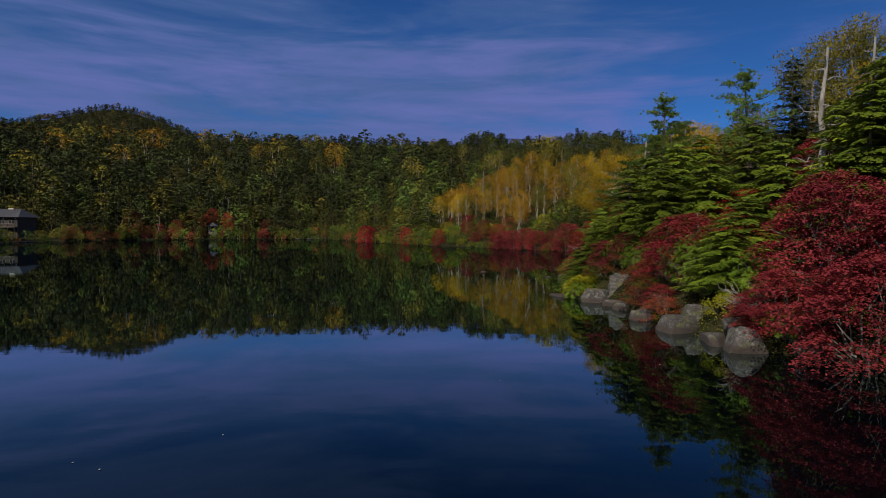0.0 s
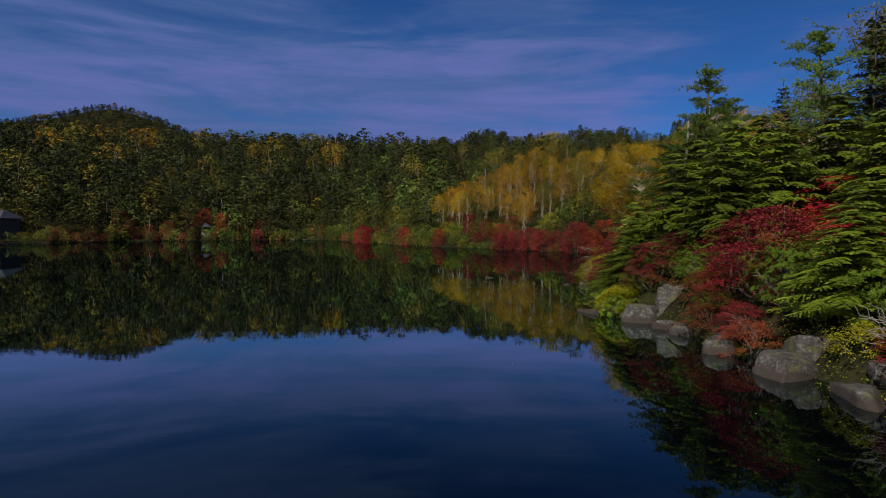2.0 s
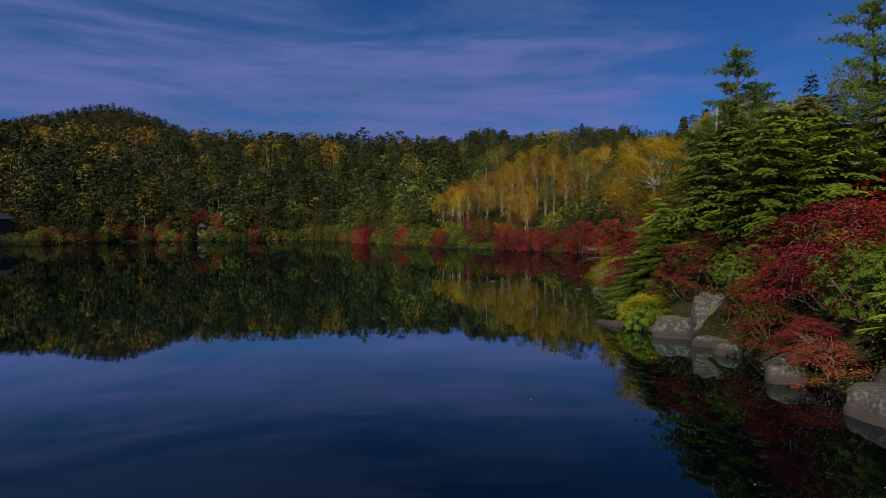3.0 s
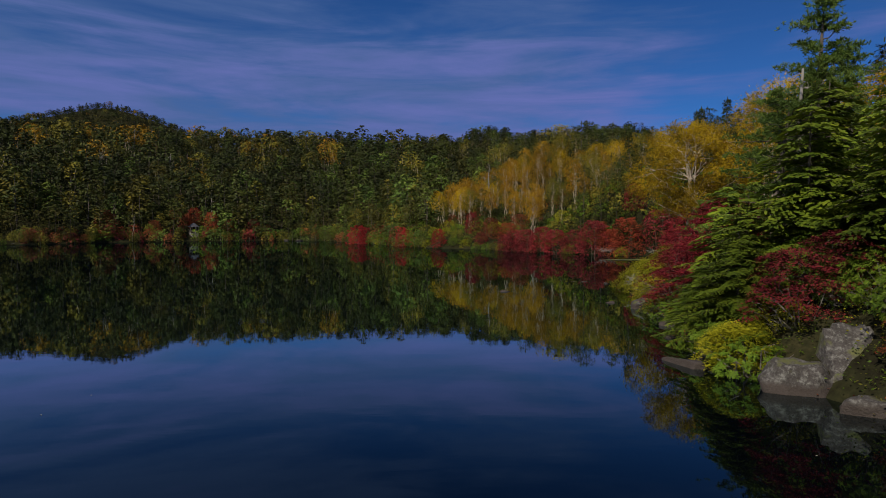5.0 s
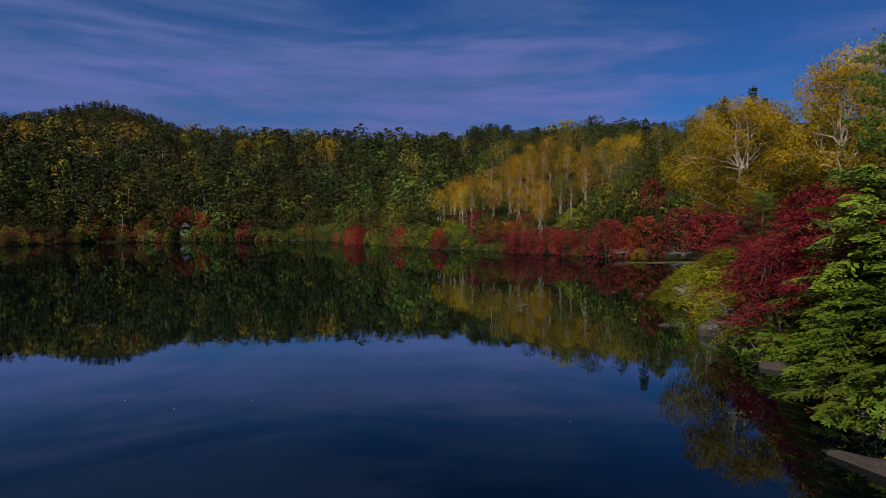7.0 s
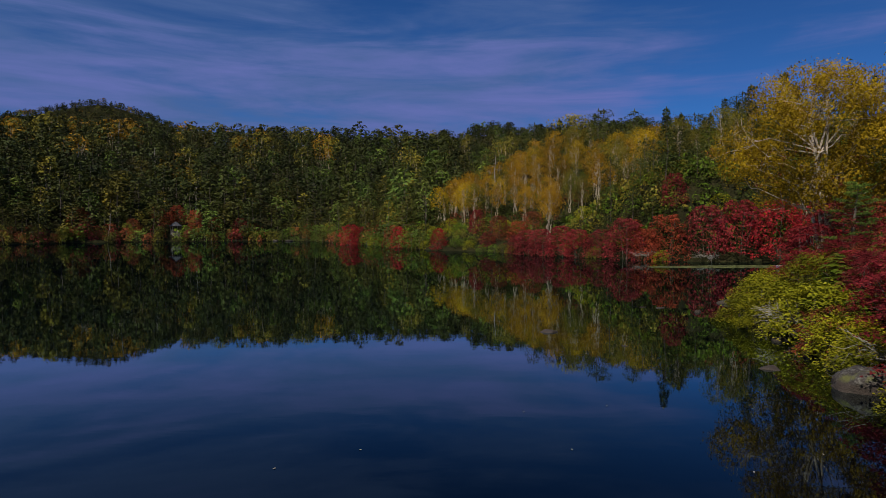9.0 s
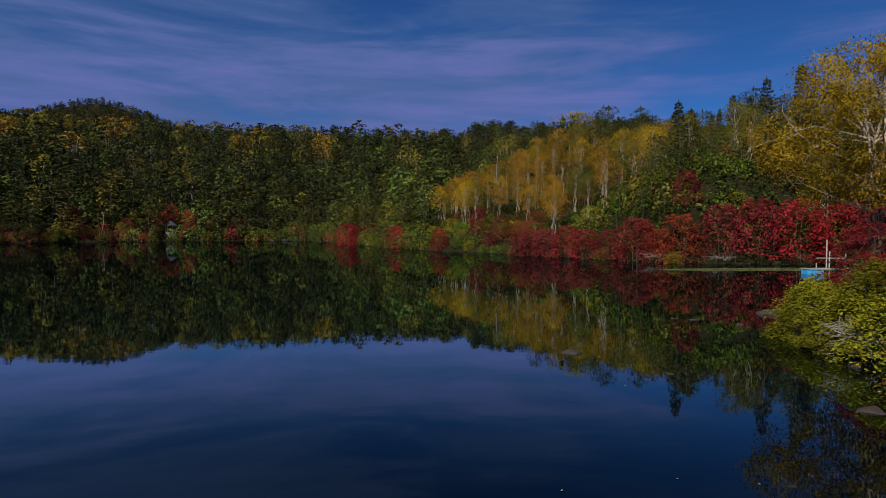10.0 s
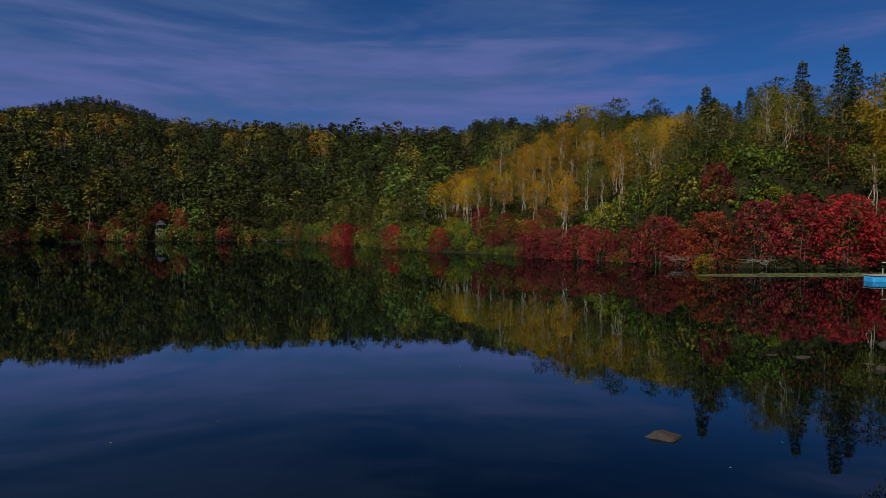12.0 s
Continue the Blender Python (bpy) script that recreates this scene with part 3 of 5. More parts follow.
def layered_shrub(rng, h, r, pads=60, per=90, leaf=0.11, pad=0.55, stems=7, thick=0.05):
    """A shrub of many stems that ends in flat, tiered plates of small leaves, dark between the tiers."""
    woods, parts = [], []
    for k in range(pads):
        u = rng.uniform(0.03, 1) ** 0.9
        a = rng.uniform(0, 2 * np.pi)
        shell = np.sqrt(max(0.02, 1 - (u * 0.96) ** 2)) * rng.uniform(0.6, 1.05)
        c = np.array([np.cos(a) * r * shell, np.sin(a) * r * shell, h * u])
        R = pad * rng.uniform(0.6, 1.3)
        n = int(per * R / pad)
        b = rng.uniform(0, 2 * np.pi, n)
        edge = np.sqrt(rng.uniform(0, 1, n)) * R * (0.8 + 0.25 * np.sin(3 * b + k) + 0.12 * np.sin(7 * b))
        q = np.stack([np.cos(b) * edge, np.sin(b) * edge, rng.normal(0, thick, n)], -1)
        q[:, 2] += -0.30 * (q[:, 0] * np.cos(a) + q[:, 1] * np.sin(a)) - 0.22 * edge ** 2 / R
        way = np.stack([np.cos(b), np.sin(b), rng.normal(-0.15, 0.25, n)], -1) + rng.normal(0, 0.5, (n, 3)) * [1, 1, 0.2]
        up = rng.normal(0, 0.24, (n, 3)) + [0.3 * np.cos(a), 0.3 * np.sin(a), 1]
        L = leaf * rng.uniform(0.6, 1.35, n)
        parts.append(blades(c + q, way, up, L, L * rng.uniform(0.5, 0.75, n)))
        if k % 7 == 0:
            foot = np.array([np.cos(a), np.sin(a), 0]) * r * 0.12 * rng.uniform(0, 1.5)
            woods.append(limb(rng, foot - [0, 0, 0.25], c - [0, 0, 0.05], 0.03, 0.008, 0.05, 0.07, 5, 4)[0])
    return np.concatenate(woods), np.concatenate(parts)


def whorl_shrub(rng, h, r, heads=260, per=8, leaf=0.115, slim=0.34):
    """A rhododendron: long leaves in rosettes over a lumpy dome."""
    v = unit(rng.normal(0, 1, (heads, 3)) * [1, 1, 0.9] + [0, 0, 0.35])
    lump = 1 + 0.22 * np.sin(v[:, 0] * 5 + 1) * np.sin(v[:, 1] * 4 + 2) + 0.15 * np.sin(v[:, 2] * 9 + v[:, 0] * 6)
    c = v * (lump * rng.uniform(0.6, 1.02, heads) ** 0.5)[:, None] * [r, r, h * 0.55] + [0, 0, h * 0.45]
    c[:, 2] = np.maximum(c[:, 2], 0.1 + rng.uniform(0, 0.2, heads))
    a = np.tile(np.arange(per) * 2 * np.pi / per, heads) + np.repeat(rng.uniform(0, 6, heads), per)
    axis = np.repeat(unit(v + rng.normal(0, 0.2, (heads, 3)) + [0, 0, 0.8]), per, 0)
    s = unit(np.cross(axis, [0.3, 0.9, 0.1]))
    w = np.cross(axis, s)
    way = s * np.cos(a)[:, None] + w * np.sin(a)[:, None] + axis * rng.normal(0.1, 0.3, len(a))[:, None]
    L = leaf * rng.uniform(0.7, 1.2, len(a))
    f = blades(np.repeat(c, per, 0) + unit(way) * (L * 0.55)[:, None], way, axis, L, L * slim)
    woods = [limb(rng, rng.normal(0, 0.12, 3) * [1, 1, 0] - [0, 0, 0.25], p * [0.85, 0.85, 0.9], 0.03, 0.008, 0.06, 0.09, 5, 4)[0] for p in c[:: max(1, heads // 26)]]
    return np.concatenate(woods), f


PROTO = {}


def plant(key, x, y, build, bark, leaf, name, label, category, group, rot=0.0, scale=1.0, tall=1.0, sink=0.05, crown="crown", stem="trunk", z=None):
    """Puts one plant on the ground; plants of one key share their meshes."""
    at = (x, y, (max(ground_z(x, y), -0.15) if z is None else z) - sink)
    if key in PROTO:
        ob = copy_thing(PROTO[key], pose(*at, 0, 0, rot))
        tagged(ob, label, category, group)
    else:
        ob = PROTO[key] = thing(name, label, category, group, at=at, rot=rot)
        w, f = build(np.random.default_rng(abs(sum(ord(ch) * (i + 3) for i, ch in enumerate(key)))))
        tagged(mesh_part(stem, quad_mesh(stem, [(w, bark)]), ob), kind="stuff" if stem == "branchwork" else "")
        mesh_part(crown, quad_mesh(crown, [(f, LEAF[leaf])]), ob)
    ob.scale = (scale, scale, scale * tall)
    return ob


# ---- the far woods ----
def far_woods():
    """Woods on the slopes round the lake, too many trees to count: real boughs and leaves, joined by kind."""
    rng = np.random.default_rng(11)
    small = {}

    def forms(kind):
        if kind not in small:
            made = []
            for k in range(5):
                r = np.random.default_rng(100 + k)
                near, far = kind.endswith("_near"), kind.endswith("_far")
                lobes, per, leaf = (40, 14, 0.062) if near else (17, 9, 0.12) if far else (30, 12, 0.08)
                if kind.startswith("fir"):
                    made.append(lobed(r, 1, 0.25, SPIRE, lobes, per, 0.48, leaf, 0.05, 0.5, needle=True))
                elif kind.startswith("pale"):
                    made.append(lobed(r, 1, 0.36, DOME, lobes, per, 0.42, leaf * 1.1, 0.08, 0.45, needle=True))
                elif kind.startswith("birch"):
                    made.append(lobed(r, 1, 0.44, CROWN, lobes // 2, per * 2, 0.46, leaf * 0.85, 0.38, 0.62, 0.011, stems=2))
                else:
                    made.append(lobed(r, 1, 0.60, MOUND, lobes // 2, per, 0.42, leaf * 1.5, 0.08, 0.7, 0.02))
            small[kind] = made
        return small[kind]

    packs = {"conifer": {}, "broadleaf": {}, "undergrowth": {}}

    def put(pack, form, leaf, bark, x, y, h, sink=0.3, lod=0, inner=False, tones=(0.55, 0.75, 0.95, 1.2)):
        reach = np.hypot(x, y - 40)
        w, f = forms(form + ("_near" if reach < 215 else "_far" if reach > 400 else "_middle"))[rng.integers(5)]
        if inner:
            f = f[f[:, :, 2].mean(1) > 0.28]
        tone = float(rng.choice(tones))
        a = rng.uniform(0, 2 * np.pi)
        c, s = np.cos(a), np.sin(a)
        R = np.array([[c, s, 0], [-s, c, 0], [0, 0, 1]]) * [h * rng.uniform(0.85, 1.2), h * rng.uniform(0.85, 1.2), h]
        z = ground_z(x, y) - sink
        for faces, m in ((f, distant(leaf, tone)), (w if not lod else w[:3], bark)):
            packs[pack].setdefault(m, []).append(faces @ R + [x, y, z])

    def clump(x, y, k):
        return 0.5 + 0.5 * np.sin(x * 0.045 * k + 1.7 * k) * np.cos(y * 0.038 * k + 0.9) + 0.3 * np.sin(x * 0.11 * k + y * 0.07)

    spots = []
    for y0, y1, gap in ((150, 300, 5.6), (300, 470, 6.8), (470, 960, 9.5)):
        ys = np.arange(y0, y1, gap)
        for y in ys:
            for x in np.arange(-0.80 * y - 10, 0.20 * y + 30, gap):
                spots.append((x + rng.uniform(-0.5, 0.5) * gap, y + rng.uniform(-0.5, 0.5) * gap, gap))
    for y in np.arange(690, 900, 7.5):
        for x in np.arange(-520, -270, 7.5):
            spots.append((x + rng.uniform(-3.5, 3.5), y + rng.uniform(-3.5, 3.5), 9.6))
    spots = np.array(spots)
    d = shore_distance(spots[:, 0], spots[:, 1])
    z = land(spots[:, 0], spots[:, 1])
    x, y, gap = spots.T
    # Keep what can be seen over the nearer slope, and leave the near hillside to trees of its own.
    steep = (z + 12) / np.hypot(x, y - 20)
    keep = (d > 2.5) & ~((x > -2) & (y < 195)) & ~((y > 470) & (steep < 0.15)) & ~((y > 380) & (x > 40))
    keep &= ~((np.abs(x + 88.6) < 4.0) & (y < 251))
    keep &= ~((np.abs(x + 136) < 15) & (np.abs(y - 192) < 12))
    for x, y, gap, dist in zip(*spots[keep].T, d[keep]):
        far = gap > 9
        h = rng.uniform(7.5, 15) * (0.8 if dist < 12 else 1.0) * (0.62 if far else 1)
        if x > 5:
            h *= 0.7
        left = ease(-x / y, 0.08, 0.30)
        golden = 0.04 + 0.34 * left * ease(dist, 55, 130) * (clump(x, y, 1.0) > 0.6) + 0.16 * (clump(x, y, 1.6) > 0.95) + 0.45 * float(ease(x / y, 0.02, 0.12)) * (dist < 70) - 0.05 * float(ease(-dist, -60, -10))
        if far:
            golden = 0.03 + 0.75 * (x < -455 and ground_z(x, y) > 62 and clump(x, y, 0.5) > 0.6)
        brow = far and x > -402 and y > 690 and y < 800
        if rng.random() < golden:
            leaf = rng.choice(["olive", "olive", "ochre"] if x < 0 else ["olive", "olive", "moss"])
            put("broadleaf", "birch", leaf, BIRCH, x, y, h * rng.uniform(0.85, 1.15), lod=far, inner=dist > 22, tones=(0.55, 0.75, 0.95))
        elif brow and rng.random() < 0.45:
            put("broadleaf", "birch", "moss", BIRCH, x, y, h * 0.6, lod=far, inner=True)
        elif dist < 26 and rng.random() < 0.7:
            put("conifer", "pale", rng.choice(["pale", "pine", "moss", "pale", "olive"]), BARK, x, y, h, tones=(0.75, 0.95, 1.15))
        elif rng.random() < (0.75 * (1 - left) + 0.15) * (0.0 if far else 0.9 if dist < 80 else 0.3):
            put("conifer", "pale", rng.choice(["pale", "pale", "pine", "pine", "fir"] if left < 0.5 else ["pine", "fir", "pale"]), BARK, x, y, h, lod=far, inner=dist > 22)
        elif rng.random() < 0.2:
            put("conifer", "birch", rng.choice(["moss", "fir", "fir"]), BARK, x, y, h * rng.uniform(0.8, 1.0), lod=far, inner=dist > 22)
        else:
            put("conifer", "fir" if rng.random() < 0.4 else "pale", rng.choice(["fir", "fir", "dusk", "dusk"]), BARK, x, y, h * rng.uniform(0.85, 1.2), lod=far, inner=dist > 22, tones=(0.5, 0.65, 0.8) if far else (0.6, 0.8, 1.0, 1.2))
    # Bushes along the far water's edge.
    edge = SHORE_A[26:39]
    for (ax, ay), (bx, by) in zip(edge[:-1], edge[1:]):
        n = int(np.hypot(bx - ax, by - ay) / 0.6)
        for s in rng.uniform(0, 1, n):
            off = rng.uniform(-0.3, 5.0)
            nx, ny = (by - ay), -(bx - ax)
            q = np.hypot(nx, ny)
            px, py = ax + (bx - ax) * s - nx / q * off, ay + (by - ay) * s - ny / q * off
            if shore_distance(px, py) < -0.5:
                px, py = ax + (bx - ax) * s + nx / q * off, ay + (by - ay) * s + ny / q * off
            if (px > -3 and py < 160) or (abs(px + 88.6) < 2.2 and py > 241) or (px < -121 and 178 < py < 206):
                continue
            leaf = rng.choice(["pine", "green", "olive", "olive", "moss", "russet", "russet", "maroon"] if px < -60 else ["green", "pine", "olive", "pine", "russet", "moss"])
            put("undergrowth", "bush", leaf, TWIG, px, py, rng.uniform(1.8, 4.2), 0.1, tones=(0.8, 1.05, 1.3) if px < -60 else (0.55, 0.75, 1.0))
    names = {"conifer": ("far_conifer_wood", "dark green firs and hemlocks covering the far slopes", "forest"),
             "broadleaf": ("far_birch_wood", "olive and golden birches scattered through the far woods", "forest"),
             "undergrowth": ("lakeside_undergrowth", "green and russet bushes along the far shore", "undergrowth")}
    for key, pack in packs.items():
        name, label, cat = names[key]
        tagged(new(name, quad_mesh(name, [(np.concatenate(q), m) for m, q in pack.items()])), label, cat, kind="stuff")


far_woods()

# ---- the near hillside: trees that can be told apart ----
FIR = lambda r: lobed(r, 12.5, 3.1, SPIRE, 100, 30, 0.30, 0.026, 0.04, 0.34, 0.010, needle=True)
HEM = lambda r: lobed(r, 9, 3.4, DOME, 64, 36, 0.33, 0.029, 0.06, 0.36, 0.012, needle=True)
BIR = lambda r: broadleaf(r, 11, 3.1, 4, 18, 25, 4, 0.275, 0.45, 0.62, 0.0075, 0.6, 0, 5, (0.26, 0.42))
MAP = lambda r: lobed(r, 3.6, 2.5, MOUND, 96, 42, 0.26, 0.043, 0.0, 0.32, 0.008, 0.72, 3)
BUSH = lambda r: lobed(r, 2.2, 1.8, MOUND, 32, 26, 0.34, 0.08, 0.0, 0.65, 0.010, 0.7, 3)


def hillside():
    rng = np.random.default_rng(21)
    taken = []

    def free(x, y, gap):
        if any((x - a) ** 2 + (y - b) ** 2 < (gap + g) ** 2 / 4 for a, b, g in taken):
            return False
        taken.append((x, y, gap))
        return True

    def fir(x, y, s=1.0):
        plant(f"fir{rng.integers(4)}", x, y, FIR, BARK, "fir", "fir_tree", "tall dark green fir on the wooded slope", "fir tree", "firs on the slope", rng.uniform(0, 360), s, 1.0, 0.3)

    def hemlock(x, y, s=1.0, leaf="pale"):
        plant(f"hem{leaf}{rng.integers(3)}", x, y, HEM, BARK, leaf, "hemlock_tree", "broad green hemlock with drooping boughs", "conifer", "hemlocks on the slope", rng.uniform(0, 360), s, 1.0, 0.3)

    def birch(x, y, s=1.0, leaf="yellow"):
        words = {"yellow": "golden birch with slim pale stems", "ochre": "ochre birch with slim pale stems", "olive": "olive-green birch turning yellow"}[leaf]
        plant(f"bir{leaf}{rng.integers(3)}", x, y, BIR, BIRCH, leaf, "birch_tree", words, "birch", "birches on the slope", rng.uniform(0, 360), s, 1.0, 0.3)

    def maple(x, y, s=1.0, leaf="red", tall=1.0):
        words = {"red": "red autumn maple at the water's edge", "maroon": "dark maroon maple shrub at the water's edge", "scarlet": "bright scarlet maple shrub by the water",
                 "orange": "orange-red autumn maple on the bank", "russet": "russet-brown shrub on the bank"}[leaf]
        plant(f"map{leaf}{rng.integers(2)}", x, y, MAP, TWIG, leaf, "maple_shrub", words, "shrub", "maples along the shore", rng.uniform(0, 360), s * (1.22 if y < 135 else 1.1), tall * (1.12 if y < 118 else 1.05), 0.1, "foliage", "branchwork")

    def bush(x, y, s=1.0, leaf="green"):
        words = {"green": "rounded green bush on the bank", "lime": "yellow-green bush on the bank", "olive": "olive bush on the bank"}[leaf]
        plant(f"bush{leaf}{rng.integers(2)}", x, y, BUSH, TWIG, leaf, "bush", words, "bush", "bushes on the bank", rng.uniform(0, 360), s, 1.0, 0.1, "foliage", "branchwork")

    # Single trees that stand out.
    free(28.6, 113.6, 4.0), maple(28.6, 113.6, 0.62, "red", 1.35)
    free(37.6, 120.8, 4.0), birch(37.6, 120.8, 0.72, "olive")
    for x, y in ((34.6, 124.8), (32.6, 120.6), (35.6, 127.0), (30.6, 117.0)):
        free(x, y, 3.0), bush(x, y, 0.9, "olive")
    for x, y, s in ((23.4, 123.5, 0.75), (27.2, 121.0, 0.7), (29.6, 124.5, 0.7), (21.6, 117.9, 0.55), (24.4, 116.6, 0.6), (26.2, 114.2, 0.45), (22.6, 120.4, 0.6), (31.8, 114.6, 0.55), (31.0, 118.4, 0.7), (35.0, 113.8, 0.55), (39.5, 112.4, 0.65), (26.0, 118.6, 0.6)):
        free(x, y, 3), hemlock(x, y, s, "fir")
    for x, y, s in ((28.5, 116.2, 0.84), (44.0, 117.4, 1.0), (46.5, 119, 0.85), (37.8, 136.0, 0.85), (41.5, 121, 0.85), (52, 112, 0.9)):
        free(x, y, 4), fir(x, y, s)
    for x, y, s, leaf, tall in ((24.0, 114.8, 0.6, "russet", 1.2), (26.4, 109.8, 1.0, "orange", 1.15), (22.6, 113.6, 1.0, "maroon", 1.1), (24.6, 112.0, 0.75, "orange", 1.0), (30.6, 108.6, 1.0, "maroon", 1.15),
                                (34.2, 108.2, 1.15, "red", 1.1), (38.2, 107.2, 1.25, "scarlet", 1.1), (18.2, 120.4, 0.8, "red", 1.05), (16.4, 122.8, 0.85, "red", 1.1), (14.2, 126.0, 0.85, "maroon", 1.05), (12.6, 129.5, 0.85, "maroon", 1.0),
                                (11.4, 132.4, 0.7, "maroon", 0.95), (42.5, 106.5, 1.2, "scarlet", 1.1), (46, 104, 1.2, "orange", 1.1), (-0.6, 149.6, 0.7, "scarlet", 1.35), (-22.6, 191.5, 1.35, "scarlet", 0.95), (-21.0, 195.5, 1.0, "red", 1.15), (-24.6, 203, 0.8, "maroon", 0.9),
                                (-9.0, 165.0, 0.75, "scarlet", 1.5), (7.6, 142.6, 0.62, "maroon", 1.0), (6.4, 151, 0.7, "red", 1.5), (12.2, 137, 0.75, "orange", 1.1), (9.6, 143, 0.8, "russet", 1.3), (-5.6, 160, 0.5, "orange", 1.0), (-93, 250, 1.1, "russet", 1.1), (-97.5, 252, 1.2, "russet", 1.1), (-84.0, 251, 1.2, "orange", 1.5), (-91.5, 254, 1.3, "orange", 1.2), (-100, 240, 1.1, "russet", 1.0), (-79, 254, 1.2, "russet", 1.0), (-113, 233, 1.5, "russet", 1.1), (-70, 256, 1.2, "maroon", 1.0),
                                (20.8, 117.6, 0.75, "maroon", 1.0)):
        free(x, y, 2.6), maple(x, y, s, leaf, tall)
    for x, y, s, leaf in ((19.8, 117.6, 0.72, "olive"), (25.4, 108.6, 0.7, "lime"), (10.6, 134.4, 0.6, "lime"), (8.4, 138, 0.7, "green"), (6.6, 141.5, 0.7, "green"), (4.6, 145, 0.75, "lime"), (2.2, 147.5, 0.75, "green"),
                          (-3.2, 154, 0.75, "lime"), (-5.0, 157.5, 0.85, "green"), (-6.6, 161.5, 0.8, "green"), (-10.6, 171, 0.9, "lime"), (-10.4, 169, 0.7, "olive"), (-13.6, 178, 1.0, "green"), (-16.2, 184, 1.0, "lime"), (3.4, 150, 0.8, "olive"), (9.6, 136.5, 0.6, "olive")):
        free(x, y, 2.2), bush(x, y, s, leaf)
    # A red thicket all along the nearer water's edge.
    edge = SHORE_A[19:25]
    for (ax, ay), (bx, by) in zip(edge[:-1], edge[1:]):
        n = int(np.hypot(bx - ax, by - ay) / 2.3)
        for k in range(n):
            s = (k + rng.uniform(0, 1)) / n
            q = np.hypot(bx - ax, by - ay)
            x, y = ax + (bx - ax) * s + (by - ay) / q * 1.3, ay + (by - ay) * s - (bx - ax) / q * 1.3
            if free(x, y, 2.0):
                maple(x, y, rng.uniform(0.55, 0.85), rng.choice(["maroon", "maroon", "red", "russet", "maroon"]))
    # The golden grove, the mixed slope and the dark crest behind it.
    for _ in range(4200):
        y = rng.uniform(104, 200)
        x = rng.uniform(-2, 78)
        d = float(shore_distance(x, y))
        if d < 4 or x > 0.62 * (y - 30):
            continue
        if d < 9 and rng.random() < 0.6:
            if free(x, y, 3.0):
                if y < 150 and rng.random() < 0.4:
                    maple(x, y, rng.uniform(0.7, 1.0), rng.choice(["maroon", "russet", "red"]))
                else:
                    bush(x, y, rng.uniform(0.8, 1.2), rng.choice(["green", "olive", "lime"]))
            continue
        grove = y > 118 and -0.01 < x / y < 0.265 and d < 40
        crest = d > 42
        p = rng.random()
        s = rng.uniform(0.75, 1.1)
        if grove:
            if free(x, y, 3.5):
                birch(x, y, s * 0.79, rng.choice(["yellow", "ochre", "ochre", "ochre", "olive"])) if p < 0.82 else hemlock(x, y, s * 0.8)
        elif crest:
            if free(x, y, 5.6):
                fir(x, y, s * 1.0) if p < 0.14 else (hemlock(x, y, s * 1.35, rng.choice(["fir", "fir", "moss"])) if p < 0.75 else birch(x, y, s * 0.9, "olive"))
        elif free(x, y, 3.4):
            if p < 0.10:
                fir(x, y, s * 0.85)
            elif p < 0.42:
                hemlock(x, y, s, rng.choice(["pale", "hemlock"]))
            elif p < 0.9:
                birch(x, y, s * 0.85, rng.choice(["olive", "olive", "ochre"]))
            elif y > 132:
                maple(x, y, s, rng.choice(["russet", "red"]), 1.4)


hillside()


def slope_undergrowth():
    """Bushes that cover the floor of the near slope, too many to count."""
    rng = np.random.default_rng(31)
    forms = [lobed(np.random.default_rng(200 + k), 1, 0.75, MOUND, 9, 10, 0.40, 0.17, 0.05, 0.7, 0.015)[1] for k in range(5)]
    x = np.concatenate([rng.uniform(-6, 74, 2700), rng.uniform(13, 60, 800)])
    y = np.concatenate([rng.uniform(101, 190, 2700), rng.uniform(104, 127, 800)])
    d = shore_distance(x, y)
    keep = (d > 1.8) & (d < 46) & (x < 0.62 * (y - 25)) & (rng.random(len(x)) < 1.2 - d / 46)
    packs = {}
    for px, py, pd, pz in zip(x[keep], y[keep], d[keep], land(x[keep], y[keep])):
        hue = np.sin(px * 0.16 + 0.7) * np.cos(py * 0.13) + rng.normal(0, 0.45)
        leaf = "olive" if hue > 0.75 else "green" if hue > 0.2 else "pale" if hue > -0.5 else "moss" if hue > -0.9 else "russet"
        size = rng.uniform(0.9, 2.3)
        a = rng.uniform(0, 2 * np.pi)
        c, s = np.cos(a) * size, np.sin(a) * size
        m = np.array([[c, s, 0], [-s, c, 0], [0, 0, size * rng.uniform(0.75, 1.15)]])
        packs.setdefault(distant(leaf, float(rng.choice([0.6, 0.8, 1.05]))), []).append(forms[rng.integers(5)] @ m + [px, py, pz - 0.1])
    ob = new("slope_undergrowth", quad_mesh("slope_undergrowth", [(np.concatenate(f), m) for m, f in packs.items()]))
    tagged(ob, "dense green and olive bushes covering the slope's floor", "undergrowth", kind="stuff")


slope_undergrowth()

